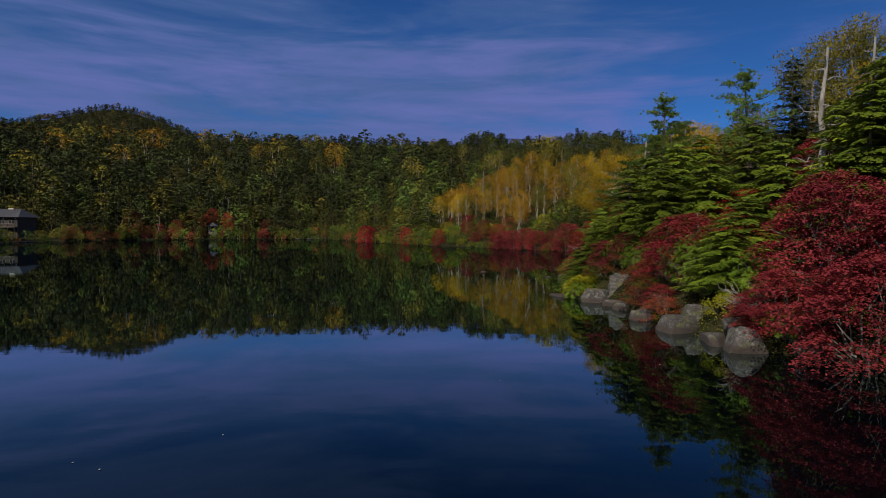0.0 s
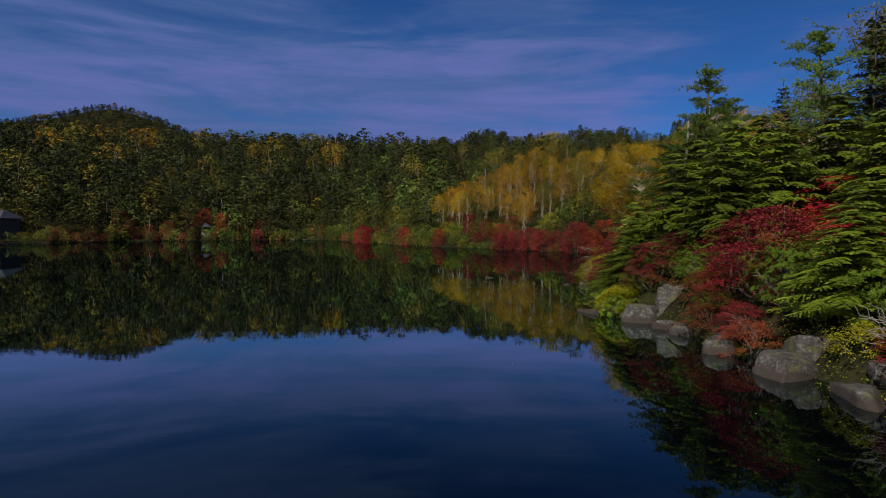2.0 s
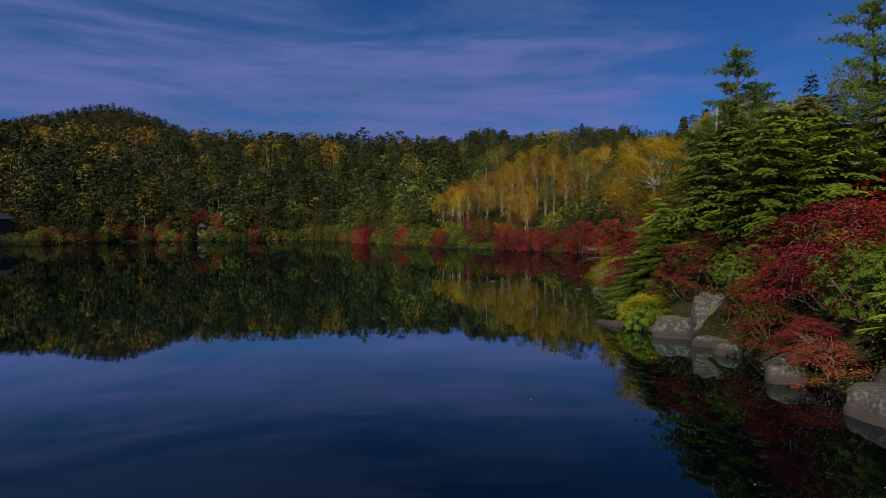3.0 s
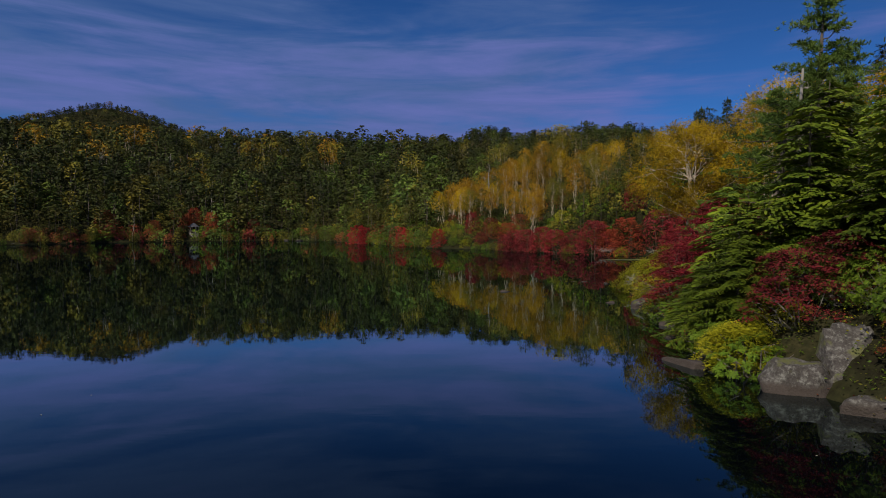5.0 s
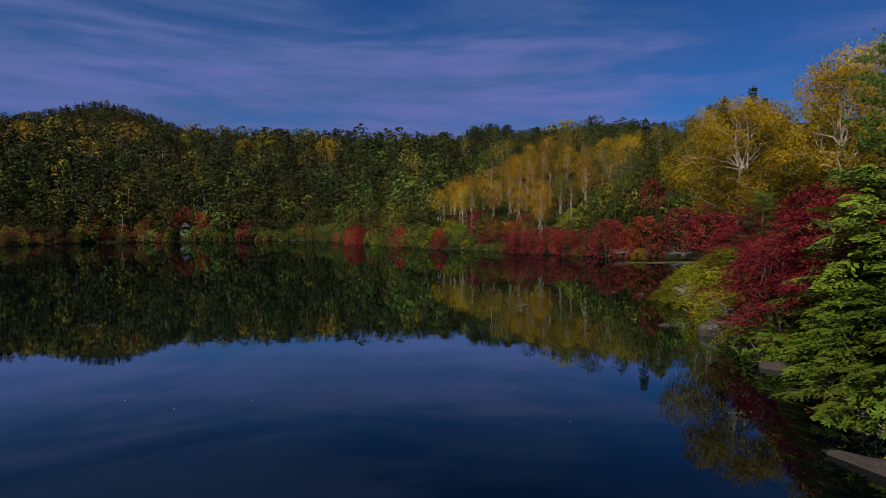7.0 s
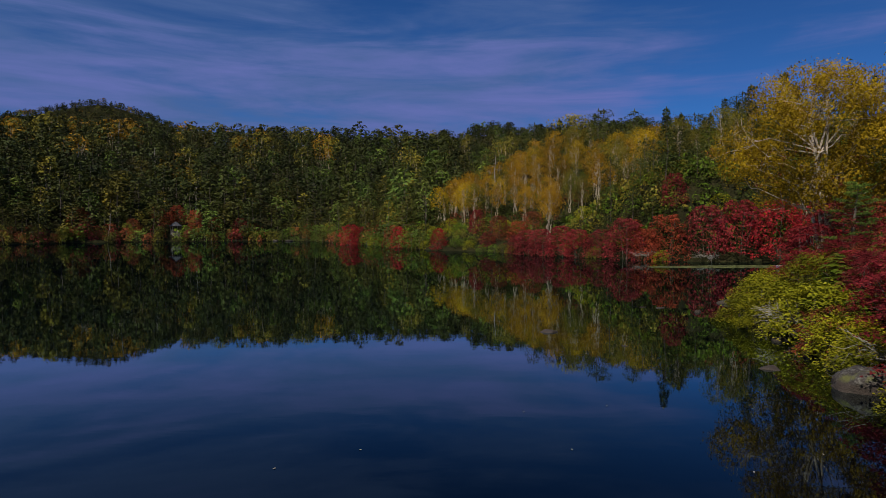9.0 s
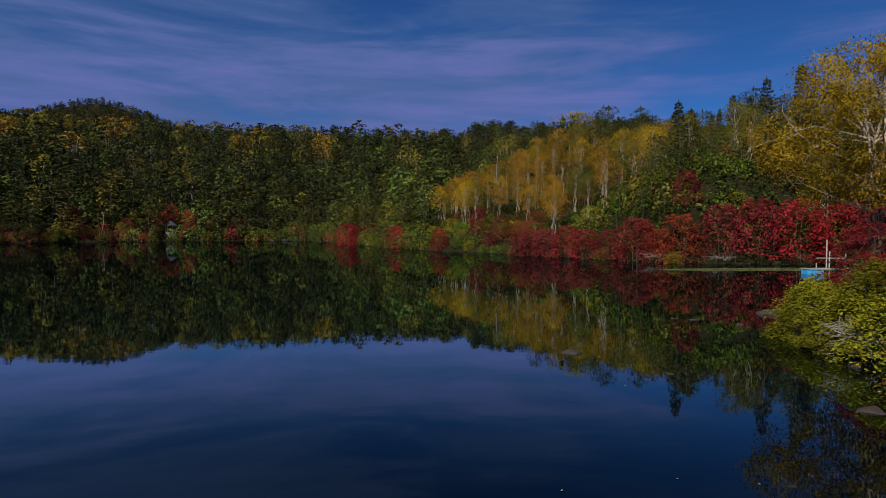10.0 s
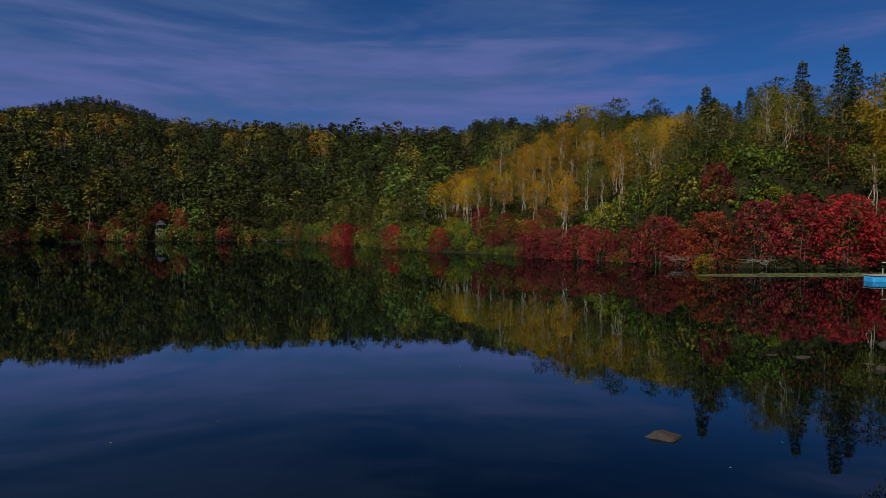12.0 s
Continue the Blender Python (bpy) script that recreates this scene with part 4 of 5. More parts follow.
# ---- the rocky cape ----
CAPE = {
    "hem": (lambda r: hemlock(r, 6, 2.5, 0.34, 9, 0.16, 0.22), BARK, "hemlock", "hemlock_tree", "bushy green hemlock on the rocky bank", "conifer", "crown", "trunk"),
    "pine": (lambda r: pine(r, 9.5, 3.0, 0.16, 32, 48), BARK, "pine", "pine_tree", "green pine with tiers of tufted boughs", "pine tree", "crown", "trunk"),
    "tall_pine": (lambda r: pine(r, 12, 2.3, 0.35, 30, 56), BARK, "pine", "pine_tree", "tall pine with an open crown above the wood", "pine tree", "crown", "trunk"),
    "fir": (lambda r: conifer(r, 9, 2.6, 0.05, 0.40, 9, 0.32, 0.16, 0.8, 0.18, 0.012, 4, 0.4, 0.2, 0.5), BARK, "fir", "fir_tree", "dark green fir on the cape", "fir tree", "crown", "trunk"),
    "gold": (lambda r: broadleaf(r, 10.5, 5.6, 4, 50, 118, 9, 0.105, 0.33, 0.5, 0.010, 0.9, 2, 6, (0.16, 0.27)), BIRCH, "yellow", "birch_tree", "golden yellow birch with forked pale stems", "birch", "crown", "trunk"),
    "birch": (lambda r: broadleaf(r, 10.5, 4.6, 4, 34, 74, 8, 0.115, 0.38, 0.6, 0.010, 0.5, 2, 6, (0.20, 0.34)), BIRCH, "yellow", "birch_tree", "golden yellow birch with forked pale stems", "birch", "crown", "trunk"),
    "olive_birch": (lambda r: broadleaf(r, 10, 3.0, 3, 20, 84, 8, 0.115, 0.35, 0.75, 0.010, 0.6, 2, 5, (0.26, 0.42)), BIRCH, "olive", "birch_tree", "birch turning from olive to yellow", "birch", "crown", "trunk"),
    "maroon": (lambda r: layered_shrub(r, 2.6, 1.9, 105, 78, 0.085, 0.46, 7, 0.03), TWIG, "maroon", "azalea_shrub", "dark maroon shrub in flat tiers of leaves", "shrub", "foliage", "branchwork"),
    "red": (lambda r: layered_shrub(r, 2.5, 1.8, 100, 78, 0.085, 0.46, 7, 0.03), TWIG, "red", "azalea_shrub", "deep red shrub in flat tiers of leaves", "shrub", "foliage", "branchwork"),
    "scarlet": (lambda r: layered_shrub(r, 2.5, 1.8, 90, 78, 0.085, 0.46, 7, 0.03), TWIG, "scarlet", "azalea_shrub", "bright scarlet shrub among the conifers", "shrub", "foliage", "branchwork"),
    "russet": (lambda r: layered_shrub(r, 2.0, 1.6, 75, 62, 0.085, 0.36, 9, 0.07), TWIG, "russet", "azalea_shrub", "thin russet shrub with bare twigs showing", "shrub", "foliage", "branchwork"),
    "lime": (lambda r: layered_shrub(r, 1.5, 1.4, 120, 56, 0.085, 0.26, 7, 0.10), TWIG, "lime", "azalea_shrub", "low yellow-green shrub leaning over the water", "shrub", "foliage", "branchwork"),
    "near_lime": (lambda r: layered_shrub(r, 1.5, 1.4, 170, 110, 0.072, 0.27, 7, 0.09), TWIG, "lime", "azalea_shrub", "low yellow-green shrub leaning over the water", "shrub", "foliage", "branchwork"),
    "near_hem": (lambda r: hemlock(r, 6, 2.5, 0.30, 9, 0.12, 0.16), BARK, "hemlock", "hemlock_tree", "bushy green hemlock on the rocky bank", "conifer", "crown", "trunk"),
    "near_maroon": (lambda r: layered_shrub(r, 2.6, 1.9, 185, 96, 0.080, 0.50, 7, 0.03), TWIG, "maroon", "azalea_shrub", "dark maroon shrub in flat tiers of leaves", "shrub", "foliage", "branchwork"),
    "bank_red": (lambda r: layered_shrub(r, 1.1, 1.1, 44, 56, 0.075, 0.32, 6, 0.04), TWIG, "red", "azalea_shrub", "low red shrub between the shore rocks", "shrub", "foliage", "branchwork"),
    "bank_lime": (lambda r: layered_shrub(r, 0.8, 1.0, 50, 50, 0.07, 0.24, 6, 0.06), TWIG, "lime", "azalea_shrub", "low yellow-green shrub between the shore rocks", "shrub", "foliage", "branchwork"),
    "bank_rhodo": (lambda r: whorl_shrub(r, 1.1, 1.0, 220), TWIG, "green", "rhododendron", "low green rhododendron between the shore rocks", "shrub", "foliage", "branchwork"),
    "bank_russet": (lambda r: layered_shrub(r, 1.0, 1.0, 40, 46, 0.07, 0.28, 8, 0.05), TWIG, "russet", "azalea_shrub", "thin russet shrub between the shore rocks", "shrub", "foliage", "branchwork"),
    "rhodo": (lambda r: whorl_shrub(r, 1.9, 1.4, 520), TWIG, "green", "rhododendron", "green rhododendron with long leaves in rosettes", "shrub", "foliage", "branchwork"),
}


def cape(kind, x, y, s=1.0, tall=1.0, rot=None, z=None, variants=2, count=[0]):
    count[0] += 1
    build, bark, leaf, name, label, cat, crown, stem = CAPE[kind]
    return plant(f"cape_{kind}{count[0] % variants}", x, y, build, bark, leaf, name, label, cat, f"{name}s on the cape", count[0] * 77.0 if rot is None else rot, s, tall, 0.08, crown, stem, z)


for row in (
    # kind, x, y, size, height
    ("near_maroon", 12.6, 18.6, 1.05, 1.0), ("near_maroon", 11.7, 20.8, 0.8, 0.9), ("near_maroon", 13.6, 21.8, 1.15, 1.1), ("maroon", 15.6, 24.6, 1.05, 0.95), ("near_maroon", 14.6, 19.4, 1.1, 1.0), ("red", 11.3, 22.4, 0.55, 0.7),
    ("rhodo", 12.2, 24.8, 0.8, 0.8), ("near_hem", 11.7, 25.9, 0.82, 0.62), ("hem", 13.2, 27.6, 0.95, 0.6), ("rhodo", 11.4, 28.4, 0.85, 1.1), ("rhodo", 12.2, 28.6, 0.8, 1.0),
    ("russet", 9.8, 27.8, 0.6, 0.7), ("lime", 9.4, 28.6, 0.4, 0.7), ("red", 10.1, 29.2, 0.45, 0.8),
    ("red", 11.6, 30.4, 0.95, 1.05), ("russet", 12.8, 31.8, 0.9, 1.2), ("russet", 10.0, 30.8, 0.6, 0.8), ("rhodo", 11.2, 35.7, 0.64, 0.95), ("maroon", 12.4, 34.2, 0.8, 0.9),
    ("maroon", 9.9, 37.0, 0.66, 1.05), ("maroon", 11.0, 37.2, 0.6, 1.0), ("rhodo", 11.6, 34.4, 0.5, 0.8), ("red", 11.2, 32.2, 0.6, 0.8), ("near_lime", 8.5, 37.4, 0.76, 0.9), ("near_hem", 9.3, 39.3, 0.66, 0.8), ("near_hem", 9.0, 41.0, 0.62, 0.75), ("near_hem", 10.6, 41.4, 0.75, 0.85), ("rhodo", 10.8, 38.2, 0.8, 0.95),
    ("rhodo", 11.0, 34.4, 0.62, 0.95), ("russet", 10.6, 33.1, 0.6, 0.8), ("rhodo", 10.4, 31.9, 0.45, 0.7), ("scarlet", 15.6, 33.2, 0.75, 0.9), ("scarlet", 14.6, 31.2, 0.6, 0.9), ("scarlet", 17.0, 35.2, 0.95, 1.0), ("scarlet", 16.6, 29.6, 0.7, 0.8), ("maroon", 18.4, 30.5, 1.0, 1.0),
    ("hem", 13.0, 37.4, 1.0, 0.95), ("hem", 12.2, 40.6, 1.05, 0.95), ("hem", 14.6, 39.2, 1.1, 1.0), ("hem", 15.4, 36.6, 1.0, 0.9), ("hem", 14.0, 42.6, 1.15, 1.0), ("hem", 16.8, 41.0, 1.15, 1.0), ("hem", 18.2, 37.0, 1.1, 1.0),
    ("hem", 17.4, 32.8, 1.0, 0.9), ("hem", 19.8, 31.6, 1.1, 1.0), ("hem", 16.4, 27.6, 0.9, 0.7), ("hem", 18.6, 27.8, 1.2, 1.0), ("hem", 20.4, 28.6, 1.3, 1.1), ("hem", 11.4, 44.6, 0.85, 0.9),
    ("pine", 12.6, 43.8, 0.95, 0.72), ("tall_pine", 16.6, 48.0, 0.95, 0.94), ("pine", 15.8, 45.4, 0.9, 0.9), ("pine", 19.6, 40.2, 1.0, 1.0), ("fir", 19.4, 43.6, 0.9, 0.85), ("fir", 22.6, 41.2, 1.15, 1.0), ("pine", 18.6, 48.4, 0.95, 0.95),
    ("olive_birch", 22.6, 46.5, 0.9, 0.95), ("birch", 22.0, 50.5, 0.8, 0.95), ("olive_birch", 24.5, 42.5, 1.05, 1.05), ("olive_birch", 26.2, 40.4, 1.1, 1.1), ("olive_birch", 27.2, 44.6, 1.1, 1.1), ("red", 22.8, 37.4, 1.2, 1.3), ("hem", 24.2, 35.4, 1.3, 1.1),
    ("maroon", 24.0, 33.4, 1.3, 1.3), ("birch", 28.0, 36.0, 1.0, 1.0),
    ("red", 10.8, 47.0, 0.8, 0.95), ("red", 11.6, 49.6, 0.9, 1.0), ("red", 12.8, 47.6, 0.95, 1.1), ("red", 14.0, 50.2, 1.05, 1.1), ("red", 12.8, 52.2, 0.85, 1.0), ("russet", 12.0, 54.4, 0.8, 0.9), ("maroon", 15.4, 53.0, 1.0, 1.1),
    ("rhodo", 10.2, 45.4, 0.6, 0.75), ("lime", 10.3, 48.6, 0.7, 0.8), ("rhodo", 9.9, 46.6, 0.7, 0.8), ("hem", 9.6, 43.4, 0.5, 0.7), ("lime", 11.0, 51.6, 0.8, 0.9), ("lime", 11.8, 53.9, 0.85, 0.95), ("hem", 12.9, 55.0, 0.36, 0.75), ("lime", 12.9, 57.0, 1.1, 0.95), ("lime", 13.3, 59.8, 1.1, 0.95),
    ("lime", 13.9, 62.2, 1.1, 0.95), ("lime", 14.9, 60.8, 0.9, 1.0), ("lime", 14.9, 64.8, 0.95, 1.0), ("rhodo", 12.9, 58.5, 0.45, 0.7), ("red", 15.3, 58.0, 0.5, 0.8), ("russet", 16.6, 60.8, 0.6, 0.8), ("red", 17.4, 62.4, 0.6, 0.8), ("red", 16.0, 60.2, 0.5, 0.75), ("maroon", 14.6, 56.6, 0.6, 0.9), ("red", 13.9, 54.2, 0.7, 0.9), ("maroon", 17.8, 65.8, 0.55, 0.7), ("hem", 14.4, 58.6, 0.42, 0.8), ("rhodo", 15.6, 56.4, 0.7, 1.0),
    ("hem", 16.2, 55.4, 0.6, 0.85), ("hem", 18.6, 57.2, 0.75, 0.9), ("maroon", 17.6, 58.8, 0.8, 0.9), ("maroon", 18.6, 65.2, 1.0, 1.0), ("lime", 16.6, 66.8, 0.9, 0.9), ("red", 20.6, 68.4, 1.0, 1.0),
    ("pine", 18.3, 63.9, 0.5, 0.75), ("red", 17.0, 64.6, 0.8, 1.0), ("red", 15.6, 62.6, 0.62, 0.9), ("lime", 12.7, 61.6, 0.8, 0.8), ("lime", 12.3, 59.4, 0.7, 0.75), ("gold", 18.9, 67.2, 1.0, 1.0), ("birch", 23.0, 64.0, 1.0, 1.0), ("birch", 26.6, 66.4, 1.05, 1.1), ("pine", 17.4, 51.6, 0.9, 0.9), ("hem", 20.2, 54.0, 1.1, 1.0),
    ("hem", 24.8, 58.0, 1.3, 1.1), ("fir", 28.0, 60.0, 1.1, 1.1),
):
    grow = 1.18 if row[0] in ("red", "maroon", "near_maroon", "scarlet", "rhodo", "lime", "near_lime", "russet") else 1.0
    cape(row[0], row[1] - 0.25, row[2] - 0.5, row[3] * grow, *row[4:])


ROCKS = (  # x, y, z, width, depth, height, turn, sharpness
    (9.8, 20.5, 0.05, 1.4, 1.2, 1.15, 20, 0.7), (11.4, 19.4, 0.0, 1.4, 1.2, 0.8, 70, 0.5), (9.6, 22.3, 0.0, 1.9, 1.0, 0.55, 80, 0.3), (10.4, 22.6, 0.5, 0.9, 0.8, 0.5, 10, 0.3),
    (9.2, 24.7, 0.0, 2.1, 1.6, 0.78, 30, 0.8), (10.2, 25.4, 0.1, 1.5, 1.4, 1.2, 10, 0.7), (8.8, 27.6, 0.0, 1.1, 0.9, 0.62, 15, 0.6), (9.6, 29.0, 0.1, 1.0, 1.2, 0.5, 60, 0.4), (8.9, 31.2, 0.0, 0.8, 1.0, 0.5, 40, 0.4),
    (9.75, 34.6, 0.25, 1.6, 1.3, 1.65, 60, 0.5), (8.5, 34.6, 0.0, 1.7, 1.4, 0.85, 20, 0.35), (9.1, 32.6, -0.05, 1.5, 1.0, 0.45, 0, 0.3), (7.0, 37.3, -0.05, 1.7, 0.75, 0.36, 120, 0.3), (7.9, 37.7, 0.0, 1.0, 0.8, 0.45, 20, 0.4),
    (8.3, 42.0, 0.0, 0.9, 0.6, 0.2, 45, 0.3), (9.2, 44.6, 0.0, 0.9, 0.8, 0.3, 10, 0.4), (10.0, 50.2, -0.02, 1.7, 1.2, 0.7, 10, 0.9), (9.9, 48.6, 0.0, 0.8, 0.7, 0.25, 30, 0.3),
    (8.8, 52.3, -0.02, 0.75, 0.4, 0.2, 140, 0.3), (11.0, 52.6, 0.0, 1.0, 0.9, 0.5, 20, 0.4), (11.2, 54.6, 0.0, 0.9, 0.7, 0.42, 60, 0.4), (11.3, 56.6, -0.02, 0.5, 0.4, 0.25, 20, 0.3), (11.9, 58.8, 0.0, 0.8, 0.8, 0.62, 40, 0.7),
    (12.5, 60.6, 0.0, 1.0, 0.8, 0.42, 15, 0.3), (13.4, 62.8, 0.0, 0.9, 0.7, 0.35, 80, 0.3), (13.8, 65.0, 0.0, 0.4, 0.35, 0.22, 0, 0.3), (14.4, 67.4, -0.02, 1.1, 0.7, 0.28, 20, 0.3), 
    (10.4, 65.5, -0.04, 0.55, 0.4, 0.16, 0, 0.3), (9.7, 65.9, -0.04, 0.5, 0.35, 0.14, 30, 0.3), (11.5, 63.9, -0.03, 0.36, 0.3, 0.22, 30, 0.5), (5.9, 55.7, -0.02, 0.28, 0.22, 0.14, 10, 0.4), (3.95, 58.5, -0.03, 0.78, 0.5, 0.22, 5, 0.2),
    (3.2, 163, 0.0, 1.4, 1.0, 0.7, 0, 0.5), (5.8, 157, 0.0, 1.2, 1.0, 0.6, 50, 0.4), (8.6, 149, 0.0, 1.5, 1.1, 0.7, 20, 0.4), (11.0, 142.4, 0.0, 1.3, 0.9, 0.5, 20, 0.4), (-6.8, 176, 0.0, 1.8, 1.2, 0.8, 20, 0.4), (-9.5, 178, 0.0, 2.2, 1.2, 0.7, 70, 0.4),
    (-15.0, 184.5, 0.0, 2.4, 1.3, 0.7, 20, 0.3), (-17.5, 187.4, 0.0, 2.0, 1.4, 0.8, 80, 0.4), (-4.6, 176.2, 0.0, 1.0, 0.8, 0.6, 10, 0.5), (0.8, 169.5, 0.0, 1.6, 1.0, 0.5, 60, 0.4), (-50, 243, 0.0, 3.5, 1.5, 0.7, 60, 0.3), (-56, 249, 0.0, 3.0, 1.5, 0.6, 60, 0.3),
)

# Low shrubs that fill the bank behind the shore rocks.
rng = np.random.default_rng(58)
rooted = []
for _ in range(900):
    x, y = rng.uniform(7, 19), rng.uniform(19, 66)
    d = float(shore_distance(x, y))
    if any((x - k[0]) ** 2 + (y - k[1]) ** 2 < (0.5 * max(k[3], k[4]) + 0.3) ** 2 for k in ROCKS):
        continue
    if (0.8 if y < 48 else 1.8) < d < 3.8 and all((x - a) ** 2 + (y - b) ** 2 > 1.2 for a, b in rooted):
        rooted.append((x, y))
        cape("bank_" + str(rng.choice(["red", "rhodo", "rhodo", "lime", "russet"] if y < 42 else ["red", "lime", "lime", "rhodo"])), x, y, rng.uniform(0.7, 1.1), rng.uniform(0.8, 1.2))

# ---- low growth that hides the soil of the cape ----
def low_growth():
    rng = np.random.default_rng(77)
    packs = {}
    x, y = rng.uniform(7, 30, 7500), rng.uniform(16, 72, 7500)
    d = shore_distance(x, y)
    keep = (d > 0.5) & (d < 9.0) & (rng.random(7500) < 1.15 - d / 11)
    x, y, d = x[keep], y[keep], d[keep]
    z = land(x, y)
    patch = np.sin(x * 0.9 + 1.0) * np.cos(y * 0.55) + rng.normal(0, 0.35, len(x))
    kinds = np.select([patch > 0.55, patch > 0.1, patch > -0.4], ["russet", "olive", "green"], "lime")
    for kind in ("russet", "olive", "green", "lime"):
        c = np.stack([x, y, z], -1)[kinds == kind]
        n = 14
        at = np.repeat(c, n, 0) + rng.normal(0, 1, (len(c) * n, 3)) * [0.22, 0.22, 0.0] + np.stack([0 * np.arange(len(c) * n), 0 * np.arange(len(c) * n), np.abs(rng.normal(0.16, 0.14, len(c) * n))], -1)
        L = rng.uniform(0.04, 0.10, len(at))
        packs[kind] = blades(at, rng.normal(0, 1, (len(at), 3)) * [1, 1, 0.5], rng.normal(0, 0.4, (len(at), 3)) + [-0.3, -0.3, 1], L, L * 0.5)
    ob = new("low_growth", quad_mesh("low_growth", [(f, LEAF[k]) for k, f in packs.items()]))
    tagged(ob, "low green and russet growth covering the cape's soil", "undergrowth", kind="stuff")


low_growth()

# ---- rocks ----
def boulder(x, y, z, w, d, h, seed, rot=0.0, sharp=0.35, label="grey lichen-spotted boulder at the water's edge"):
    bm = bmesh.new()
    bmesh.ops.create_icosphere(bm, subdivisions=4, radius=1)
    rng = np.random.default_rng(seed)
    planes = [(unit(rng.normal(0, 1, 3) * [1, 1, 0.7]), rng.uniform(0.6, 0.86)) for _ in range(int(7 + sharp * 8))] + [(np.array([0.1, 0.05, 1.0]), rng.uniform(0.55, 0.8))]
    off = Vector(rng.uniform(0, 50, 3))
    for v in bm.verts:
        p = v.co.copy()
        for n, lim in planes:
            k = p.dot(Vector(n)) - lim
            if k > 0:
                p -= Vector(n) * k * 0.97
        p += p * 0.13 * noise.fractal(p * 1.6 + off, 0.9, 2.0, 5) + p * 0.035 * noise.noise(p * 7 + off)
        v.co = (p.x * w / 2 * 1.2, p.y * d / 2 * 1.2, p.z * h * 1.1)
    me = bpy.data.meshes.new("boulder")
    bm.to_mesh(me)
    bm.free()
    for f in me.polygons:
        f.use_smooth = True
    me.materials.append(ROCK)
    ob = new("boulder", me)
    ob.matrix_basis = pose(x, y, z - 0.06, rng.uniform(-8, 8), rng.uniform(-8, 8), rot)
    return tagged(ob, label, "rock", "rocks along the shore")


for n, (x, y, z, w, d, h, rot, sharp) in enumerate(ROCKS):
    boulder(x, y, z, w, d, h, 40 + n, rot, sharp)


# ---- dead trees and branches ----
def dead_tree(x, y, h, r, lean=(0.0, 0.0), limbs=14, seed=1, first=0.25, reach=1.6, label="bare grey dead tree trunk with broken limbs"):
    rng = np.random.default_rng(seed)
    ob = thing("dead_tree", label, "dead tree", "dead trees", at=(x, y, ground_z(x, y) - 0.2))
    top = np.array([lean[0] * h, lean[1] * h, h])
    faces, p = limb(rng, (0, 0, -0.2), top, r, r * 0.25, 0, 0.008, 9, 9)
    mesh_part("trunk", quad_mesh("trunk", [(faces, DEAD)]), ob)
    for k in range(limbs):
        u = first + (0.97 - first) * k / limbs
        at = np.array([np.interp(u * h, p[:, 2], p[:, i]) for i in range(3)])
        a = k * 2.4 + rng.normal(0, 0.4)
        L = reach * rng.uniform(0.35, 1.1) * (1.1 - 0.6 * u)
        end = at + [np.cos(a) * L, np.sin(a) * L, L * rng.normal(0.0, 0.22)]
        faces, q = limb(rng, at, end, r * 0.22, 0.008, -0.05, 0.06, 6, 5)
        extra = [limb(rng, q[3], q[3] + rng.normal(0, 0.28 * L, 3), r * 0.09, 0.005, 0, 0.1, 4, 3)[0] for _ in range(2)]
        mesh_part("branch", quad_mesh("branch", [(np.concatenate([faces, *extra]), DEAD)]), ob)
    return ob


for row in ((19.6, 33.2, 9.6, 0.24, (0.055, 0.02), 16, 5, 0.22, 2.3), (18.2, 33.8, 4.2, 0.10, (0.03, 0.0), 7, 6, 0.3, 0.7), (17.9, 34.0, 3.0, 0.08, (-0.02, 0.0), 4, 8, 0.4, 0.5), (23.8, 35.0, 9.5, 0.2, (-0.01, 0.0), 12, 7, 0.4, 1.5),
            (12.4, 30.6, 2.8, 0.06, (-0.02, 0.02), 9, 9, 0.4, 0.7), (14.2, 45.0, 8.0, 0.17, (0.03, 0.0), 9, 10, 0.35, 1.2), (17.0, 47.0, 8.2, 0.14, (0.0, 0.02), 8, 11, 0.5, 1.0), (-138, 276, 15, 0.3, (0.02, 0), 12, 12, 0.45, 5.5),
            (11.2, 171.4, 11.5, 0.16, (0.01, 0), 10, 13, 0.5, 2.4), (-104, 232.5, 8.0, 0.16, (0.12, 0), 5, 14, 0.6, 0.8), (-88, 262, 12, 0.2, (0.0, 0), 12, 15, 0.3, 2.6), (-116, 292, 15, 0.25, (0, 0), 10, 16, 0.5, 3.5), (-150, 330, 15, 0.3, (0.04, 0), 10, 17, 0.5, 5)):
    dead_tree(*row)


def dead_bush(x, y, z, size, seed, rot, flat=0.45, name="dead_branch", label="tangle of bare grey branches over the bank"):
    rng = np.random.default_rng(seed)
    ob = thing(name, label, "branch", "bare branches on the bank", at=(x, y, z), rot=rot)
    for k in range(6):
        a = rng.uniform(-0.9, 0.9)
        end = np.array([-np.cos(a), np.sin(a) * 0.9, rng.uniform(0.0, 0.9) * flat]) * size * rng.uniform(0.7, 1.1)
        faces, q = limb(rng, (0, 0, -0.1), end, 0.035 * size ** 0.5, 0.008, 0.08, 0.07, 6, 5)
        fine = [limb(rng, q[j], q[j] + (end / size) * 0.45 * size * rng.uniform(0.5, 1) + rng.normal(0, 0.22 * size, 3), 0.013, 0.004, 0, 0.08, 4, 3)[0] for j in (2, 3, 3, 4, 4, 5) for _ in range(2)]
        tagged(mesh_part("branch", quad_mesh("branch", [(np.concatenate([faces, *fine]), DEAD)]), ob), kind="stuff")


